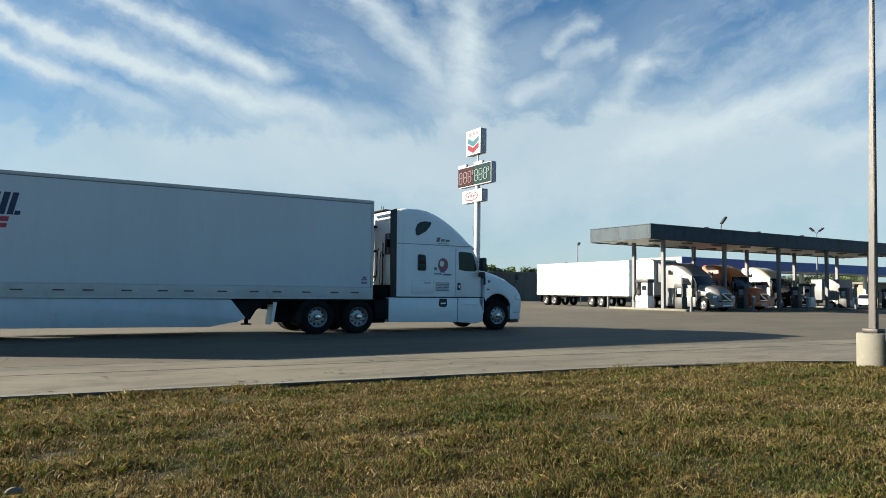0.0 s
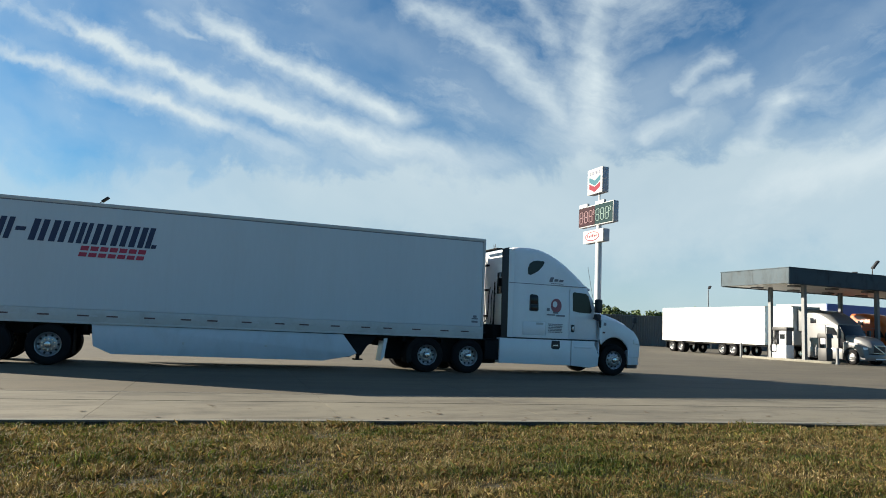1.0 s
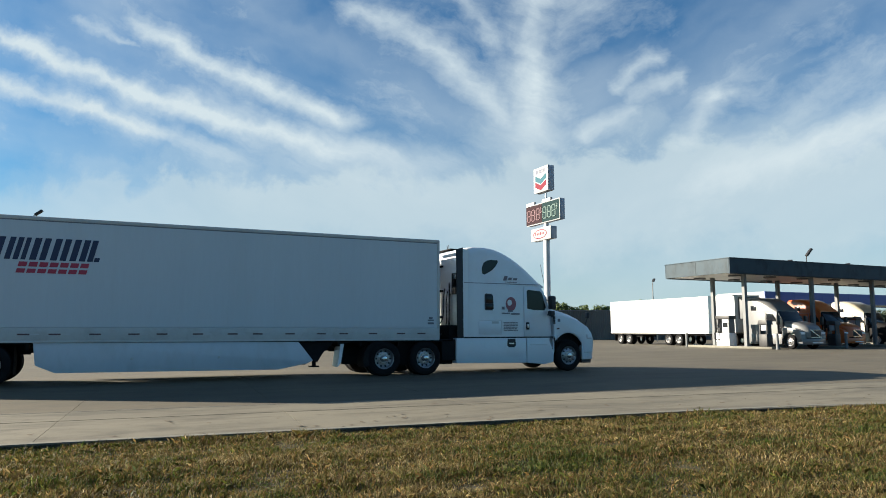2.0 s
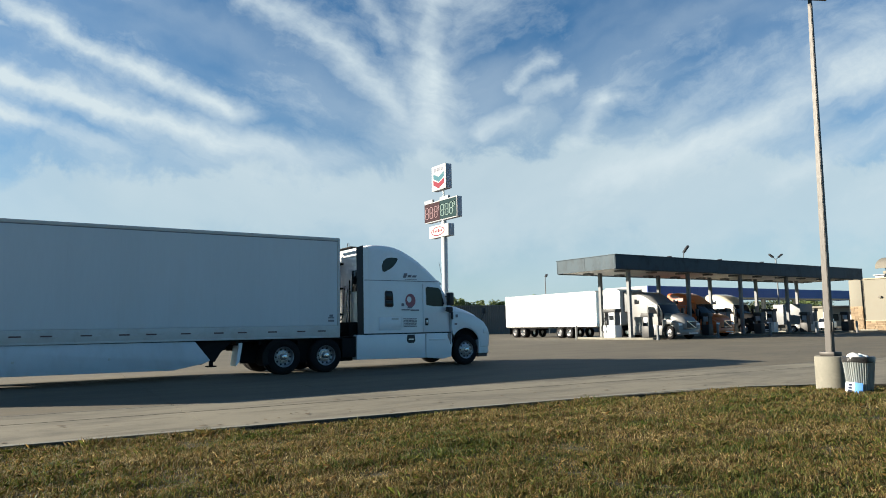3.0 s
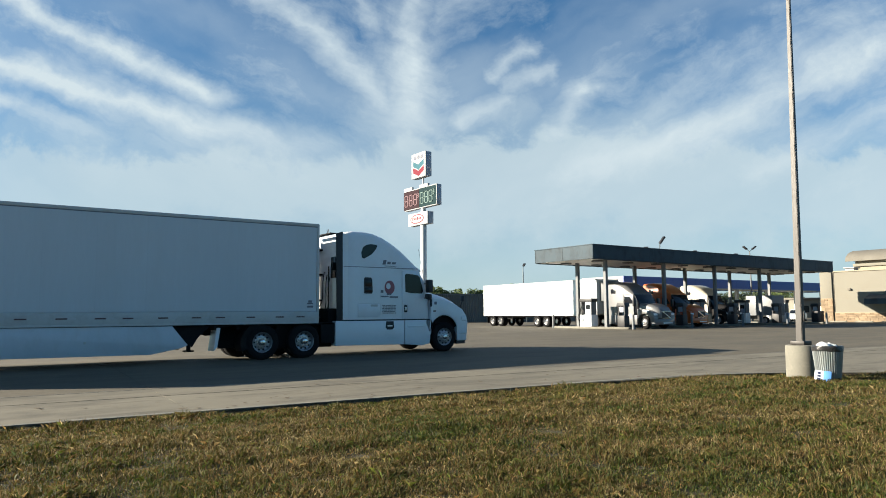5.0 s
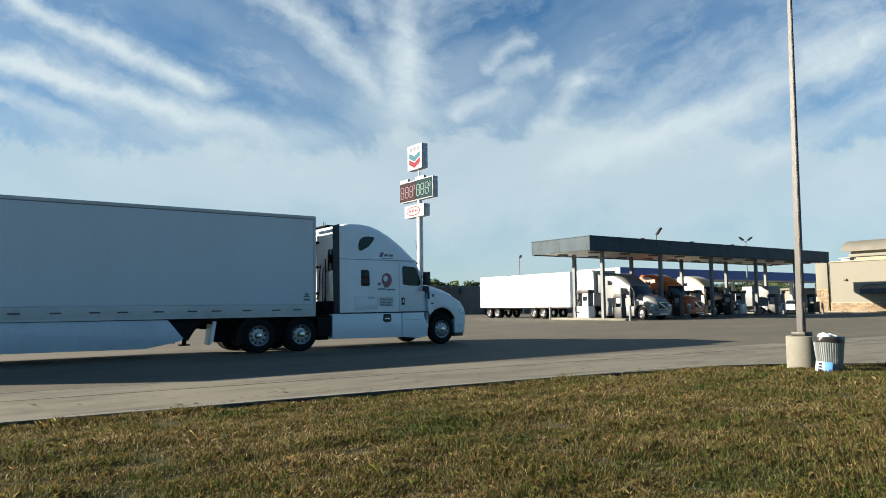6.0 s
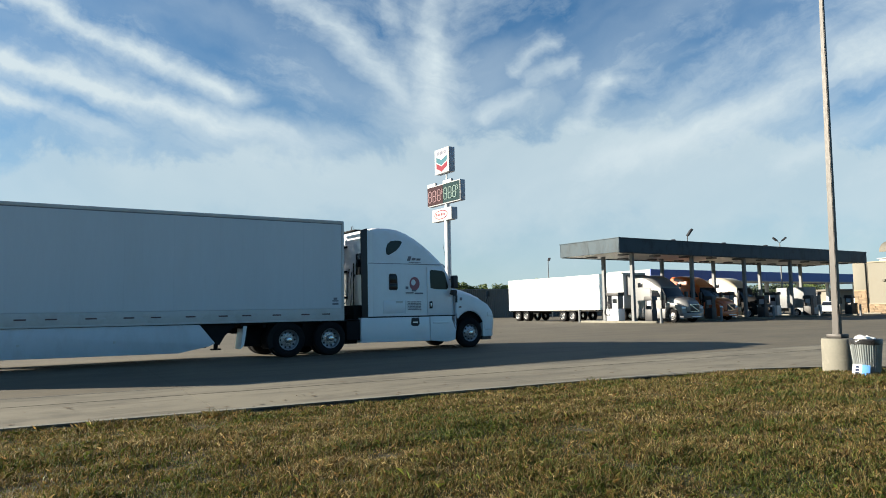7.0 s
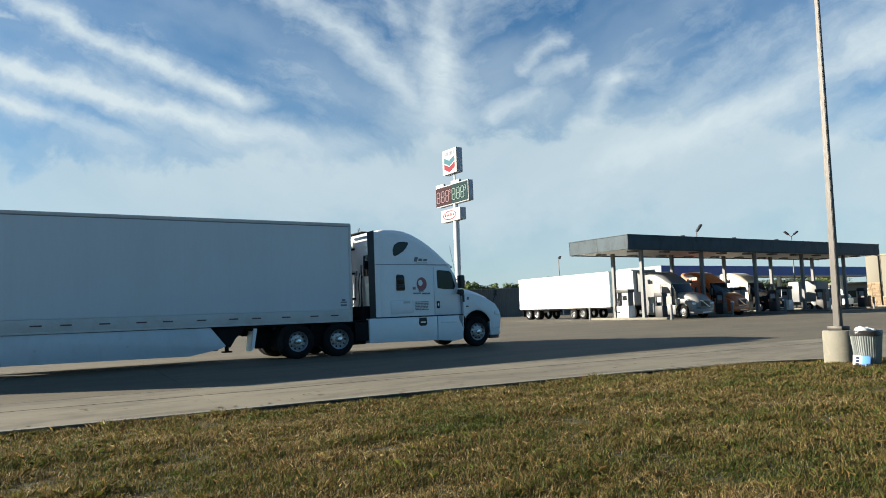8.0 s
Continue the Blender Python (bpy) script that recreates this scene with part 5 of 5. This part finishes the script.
def build_tree(x, y, h, w, seed, mat="leaf"):
    rnd = random.Random(seed)
    t = thing("tree", "broad leafy tree beyond the lot", "tree", "trees beyond the lot", pose(x, y, -.07))
    bm = B()
    rod(bm, (0, 0, 0), (0, 0, h * .55), .16 * w / 4, .09 * w / 4, 8)
    tips = []
    for k in range(7):
        a = k * 2.4 + rnd.random()
        e = Vector((math.cos(a) * w * .32, math.sin(a) * w * .32, h * (.55 + .3 * rnd.random())))
        rod(bm, (0, 0, h * (.28 + .04 * k)), e, .06 * w / 4, .02, 6)
        tips.append(e)
    part("trunk", bm, M["bark"], t)
    vs, fs = [], []
    tips.append(Vector((0, 0, h * .8)))
    clumps = [e + Vector((rnd.gauss(0, w * .13), rnd.gauss(0, w * .13), rnd.gauss(0, h * .07))) for e in tips for _ in range(6)]
    for c in clumps:
        r = w * (.08 + .10 * rnd.random())
        for _ in range(90):
            d = Vector((rnd.gauss(0, 1), rnd.gauss(0, 1), rnd.gauss(0, 1))).normalized() * r * (.55 + .5 * rnd.random())
            p = c + Vector((d.x, d.y, d.z * .75))
            if p.z < h * .2:
                continue
            s = .10 + .09 * rnd.random()
            a = Vector((rnd.gauss(0, 1), rnd.gauss(0, 1), rnd.gauss(0, .6))).normalized() * s
            b = a.cross(Vector((rnd.gauss(0, 1), rnd.gauss(0, 1), rnd.gauss(0, 1)))).normalized() * s * .6
            n = len(vs)
            vs += [p - a, p + b, p + a, p - b]
            fs.append((n, n + 1, n + 2, n + 3))
    me = bpy.data.meshes.new("crown")
    me.from_pydata(vs, [], fs)
    me.materials.append(M[mat])
    part("crown", me, None, t)
    return t


def build_distance():
    # dark corrugated fence behind the lot
    f = thing("metal_fence", "dark corrugated metal yard fence beyond the lot", "fence", at=pose(36, 86, 0, 0, 0, -20))
    me = mesh_of("fence_panel", prism(B(), [(k * .15, .05 * (k % 2)) for k in range(17)] + [(2.4, .1), (0, .1)], 0, 4.0, "z"), M["fence_dark"], 0)
    for k in range(20):
        ob = part("fence_panel", me, None, f)
        ob.location = (k * 2.41, 0, 0)
    part("fence_rail", box(B(), 0, 48.2, -.06, 0, 3.9, 4.02), M["post_grey"], f)
    for x, y, h, w, s in ((43, 99, 5.4, 5.5, 1), (51, 100, 5.6, 6, 12), (58, 100, 5.3, 5.5, 3), (64, 100, 5.4, 5, 4), (68, 99, 6.1, 4, 5), (71.5, 97.5, 5.5, 4.5, 11), (75, 95.5, 5.9, 4, 13), (79, 93, 5.3, 5, 15), (92, 106, 7.2, 4.6, 7),
                          (142, 86, 6.0, 7, 8), (149, 83, 6.6, 8, 9), (136, 90, 5.4, 6, 10)):
        build_tree(x, y, h, w, s, "leaf" if s % 2 else "leaf_dark")
    g = thing("sign_board", "small green sign board on two posts before the fence", "sign", at=pose(56.5, 63.4, 0, 0, 0, -40))
    part("board", box(B(), -.55, .55, -.03, .03, .75, 1.55, .01), M["green_sign"], g)
    for x in (-.4, .4):
        part("post", box(B(), x - .04, x + .04, -.02, .05, 0, 1.5), M["post_grey"], g)
    b = thing("shop_building", "small cream shop with a flat dark roof beyond the lot", "building", at=pose(124, 66, 0, 0, 0, -28))
    part("wall", box(B(), 0, 9, 0, 6, 0, 3.3), M["stucco"], b)
    part("roof", box(B(), -.4, 9.4, -.6, 6.3, 3.3, 3.65, .04), M["roof_brown"], b)
    part("door", box(B(), 4.0, 5.1, -.05, .02, 0, 2.1), M["glass_dark"], b)
    for x in (1.0, 6.2):
        w = part("window", box(B(), x, x + 1.8, -.04, .02, 1.0, 2.2), M["glass_dark"], b)
        part("frame", box(B(), x - .06, x + 1.86, -.06, -.03, 2.2, 2.3), M["trim_cream"], w)
    # far woods right round the horizon
    rnd = random.Random(9)
    vs, fs = [], []
    for k in range(9000):
        a = rnd.random() * 2 * math.pi
        r = 260 + 30 * rnd.random()
        hh = 5.5 + 2.5 * noise.noise(Vector((math.cos(a) * 9, math.sin(a) * 9, 0))) + 1.2 * noise.noise(Vector((math.cos(a) * 40, math.sin(a) * 40, 0)))
        z = hh * math.sqrt(rnd.random())
        c = Vector((40 + r * math.cos(a), 40 + r * math.sin(a), z))
        s = .6 + .7 * rnd.random()
        u = Vector((rnd.gauss(0, 1), rnd.gauss(0, 1), rnd.gauss(0, .8))).normalized() * s
        v = u.cross(Vector((rnd.gauss(0, 1), rnd.gauss(0, 1), rnd.gauss(0, 1)))).normalized() * s * .8
        n = len(vs)
        vs += [c - u, c + v, c + u, c - v]
        fs.append((n, n + 1, n + 2, n + 3))
    me = bpy.data.meshes.new("far_woods")
    me.from_pydata(vs, [], fs)
    me.materials.append(M["leaf_dark"])
    tagged(new("far_woods", me), "low dark belt of distant woods along the horizon", "woods", kind="stuff")


def build_car(m, paint, label):
    t = thing("parked_car", label, "car", "", m)
    secs = [section(x, 0, h, .28, z, r, 4) for x, h, z, r in ((-2.25, .78, .8, .1), (-2.1, .86, .98, .12), (-1.2, .89, 1.02, .12), (.9, .89, 1.0, .12), (1.9, .85, .86, .12), (2.2, .75, .68, .1))]
    part("body", loft(B(), secs), paint, t)
    secs = [section(x, 0, h, .95, z, .14, 4) for x, h, z in ((-1.85, .72, 1.0), (-1.1, .70, 1.42), (-.2, .70, 1.46), (.35, .70, 1.38), (1.05, .74, 1.0))]
    part("glasshouse", loft(B(), secs), M["glass_dark"], t)
    part("roof", box(B(), -1.1, .25, -.62, .62, 1.42, 1.47, .02), paint, t)
    for x in (-1.35, 1.35):
        for y, f in ((-.86, False), (.86, True)):
            wheel(t, x, y, "van", f, .62)
    return t


# ---- lawn ----
def grass_material():
    m = bpy.data.materials.new("grass")
    m.use_nodes = True
    net = Net(m.node_tree)
    geo = net.add("ShaderNodeNewGeometry")
    rnd = geo.outputs["Random Per Island"]
    patch = net.noise(geo.outputs["Position"], 0.55, 5.0, 0.6)
    small = net.noise(geo.outputs["Position"], 3.5, 3.0, 0.6)
    rows = net.add("ShaderNodeVectorMath", {0: geo.outputs["Position"], 1: (0.22, 1.5, 1.0)}, operation="MULTIPLY").outputs[0]
    mown = net.noise(rows, 1.3, 3.0, 0.55)
    dry = net.math("ADD", net.math("MULTIPLY", patch, 1.0), net.math("MULTIPLY", small, 0.45))
    dry = net.math("ADD", net.math("SUBTRACT", dry, 0.42), net.math("MULTIPLY", mown, 0.75))
    dry = net.math("ADD", dry, net.math("MULTIPLY", net.math("SUBTRACT", rnd, 0.5), 0.62))
    n = net.add("ShaderNodeValToRGB", {"Fac": dry})
    r = n.color_ramp
    stops = ((0.30, (0.034, 0.060, 0.008)), (0.52, (0.078, 0.088, 0.016)), (0.72, (0.120, 0.093, 0.029)), (0.90, (0.150, 0.088, 0.032)), (1.0, (0.25, 0.20, 0.095)))
    while len(r.elements) < len(stops):
        r.elements.new(0.5)
    for e, (p, c) in zip(r.elements, stops):
        e.position, e.color = p, (*c, 1)
    own = net.math("FRACT", net.math("MULTIPLY", rnd, 57.0))
    own = net.ramp(own, [(0.0, 0.42), (0.55, 0.95), (0.9, 1.3), (1.0, 1.75)])
    col = net.mix(1.0, n.outputs["Color"], own, "MULTIPLY")
    bs = net.add("ShaderNodeBsdfPrincipled", {"Base Color": col, "Roughness": 0.6, "Specular IOR Level": 0.3})
    tr = net.add("ShaderNodeBsdfTranslucent", {"Color": col})
    mx = net.add("ShaderNodeMixShader", {0: 0.35, 1: bs.outputs[0], 2: tr.outputs[0]})
    net.add("ShaderNodeOutputMaterial", {"Surface": mx.outputs[0]})
    return m


def build_grass():
    rng = np.random.default_rng(3)
    pts = []
    r = 0.0
    while r < 26:
        step = .25
        for a0, a1, dens in ((-24, 80, 5400), (80, 336, 800)):
            n = int(dens * min(1.0, (5.0 / max(r, 1)) ** 1.3) * radians(a1 - a0) * r * step)
            a = radians(a0) + rng.random(n) * radians(a1 - a0)
            rr = r + rng.random(n) * step
            pts.append(np.stack([rr * np.sin(a), rr * np.cos(a), rr], 1))
        r += step
    p = np.concatenate(pts)
    ex, ey = np.array([e[0] for e in EDGE]), np.array([e[1] for e in EDGE])
    lip = np.interp(p[:, 0], ex, ey)
    p = p[(p[:, 1] < lip - .015 + .03 * rng.random(len(p)))]
    n = len(p)
    lip = np.interp(p[:, 0], ex, ey)
    z = np.array([lawn_z(x, y) for x, y in p[:, :2]])
    tuft = np.array([noise.noise(Vector((x * 1.6, y * 1.6, 7))) + .6 * noise.noise(Vector((x * 5, y * 5, 1))) for x, y in p[:, :2]])
    h = (.040 + .036 * rng.random(n)) * (1 + .8 * np.clip(tuft, -.9, .9)) + .02 * (rng.random(n) < .06)
    h *= 1 + .5 * np.array([noise.noise(Vector((x * .3, y * 1.9, 2))) for x, y in p[:, :2]])
    h *= np.where(lip - p[:, 1] < .35, 1.35, 1.0)
    wd = (.0022 + .0014 * rng.random(n)) * np.maximum(1.0, p[:, 2] / 5.0) ** .7
    a = rng.random(n) * 2 * np.pi
    lean = rng.random(n) ** .7 * 1.15
    b = rng.random(n) * 2 * np.pi
    side = np.stack([np.cos(a), np.sin(a), np.zeros(n)], 1) * wd[:, None]
    base = np.stack([p[:, 0], p[:, 1], z - .005], 1)
    mid = base + np.stack([np.cos(b) * lean * h * .35, np.sin(b) * lean * h * .35, h * .62], 1)
    tip = base + np.stack([np.cos(b) * lean * h, np.sin(b) * lean * h, h * (1 - .25 * lean)], 1)
    co = np.stack([base - side, base + side, mid + side * .7, tip, mid - side * .7], 1).reshape(-1, 3)
    me = bpy.data.meshes.new("grass")
    me.vertices.add(5 * n)
    me.vertices.foreach_set("co", co.ravel())
    me.loops.add(5 * n)
    me.loops.foreach_set("vertex_index", np.arange(5 * n))
    me.polygons.add(n)
    me.polygons.foreach_set("loop_start", np.arange(0, 5 * n, 5))
    me.update(calc_edges=True)
    me.materials.append(grass_material())
    tagged(new("grass", me), "short mown lawn of mixed green and straw blades", "grass", kind="stuff")


build_canopy()
for cx in COLS:
    build_island(cx)
pump = build_pump()
station = build_station()
pump.matrix_world = pose(COLS[0] + .25, 39.1, 0)
station.matrix_world = pose(COLS[0] + .3, 35.6, 0)
for cx in COLS[1:]:
    copy_thing(pump, pose(cx + .25, 39.1, 0))
    copy_thing(station, pose(cx + .3, 35.6, 0))
flood_lamp(47.5, 36.3, 6.47, -124)
for x, y in ((52.5, 41.6), (60.0, 41.6), (67.0, 41.6)):
    flood_lamp(x, y, 6.47, 120, 35, .3)
build_far_tractor("semi_tractor", M["silver_paint"], "silver-grey sleeper semi tractor under the fuel canopy", pose(45.1, 35.2, 0, 0, 0, -91.5), 3.75)
build_far_trailer(pose(45.2, 40.0, 0, 0, 0, -92.8), "plain white box trailer behind the silver tractor")
build_far_tractor("semi_tractor", M["orange_paint"], "bright orange sleeper semi tractor under the fuel canopy", pose(52.5, 37.2, 0, 0, 0, -90), 3.85)
# near-black front stands for canopy shade on the cream paint
build_far_tractor("semi_tractor", M["cream_paint"], "cream sleeper semi tractor under the canopy, its hood painted dark as shade", pose(59.8, 38.5, 0, 0, 0, -90), 3.85, M["chassis"])
build_box_truck(pose(67.4, 40.3, 0, 0, 0, 90))
build_sign()
build_lamp_post()
build_bin()
build_store()
build_blue_canopy()
build_lamp_pole(75, 84, 8.6, "slim dark parking lot lamp beyond the trailers", False, 30)
build_lamp_pole(87, 52, 9.3, "tall twin-head parking lot lamp behind the canopies", True, -30)
build_lamp_pole(-6.9, 66.4, 10.6, "tall twin-head parking lot lamp behind the trailer", False, -10)
build_car(pose(86, 45.5, 0, 0, 0, 200), M["white_paint"], "white saloon car parked beside the store")
stop = thing("wheel_stop", "low pale concrete parking block before the store", "parking block", "wheel stops", pose(81.8, 38.6, 0))
part("block", prism(B(), [(-.09, 0), (-.07, .13), (.07, .13), (.09, 0)], -.9, .9, "y", .015), M["block"], stop)
for k in range(1, 6):
    copy_thing(stop, pose(81.8, 38.6 - 2.7 * k, 0))
wb = thing("waste_bin", "square dark waste bin beside the store front", "bin", at=pose(78.4, 39.0, 0))
part("body", box(B(), -.35, .35, -.35, .35, 0, 1.0, .04), M["black_plastic"], wb)
part("hood", box(B(), -.38, .38, -.38, .38, 1.0, 1.25, .08), M["black_plastic"], wb)
pebble = B()
bmesh.ops.create_icosphere(pebble, subdivisions=3, radius=.035)
crumple(pebble, .02, 14, 1)
bmesh.ops.transform(pebble, matrix=Matrix.Translation((-.06, 5.53, lawn_z(-.06, 5.53) + .035)) @ Matrix.Diagonal((1.3, 1, .8, 1)), verts=pebble.verts)
tagged(part("pebble", pebble, M["block"]), "pale loose stone lying in the lawn", "stone")
rl = random.Random(12)
flakes = B()
for k in range(70):
    x, y, s = rl.uniform(-3, 15), 0, rl.uniform(.015, .05)
    y = edge_y(x) + .1 + abs(rl.gauss(0, 1.0))
    a = rl.random() * 6.28
    q = [flakes.verts.new((x + s * math.cos(a + i * 1.57) * (1 + .6 * (i % 2)), y + s * math.sin(a + i * 1.57), .008 + .008 * (i == 1))) for i in range(4)]
    flakes.faces.new(q)
tagged(part("leaf_litter", flakes, M["bark"]), "scattered dry leaf scraps on the concrete edge", "litter", kind="stuff")
build_distance()
build_grass()
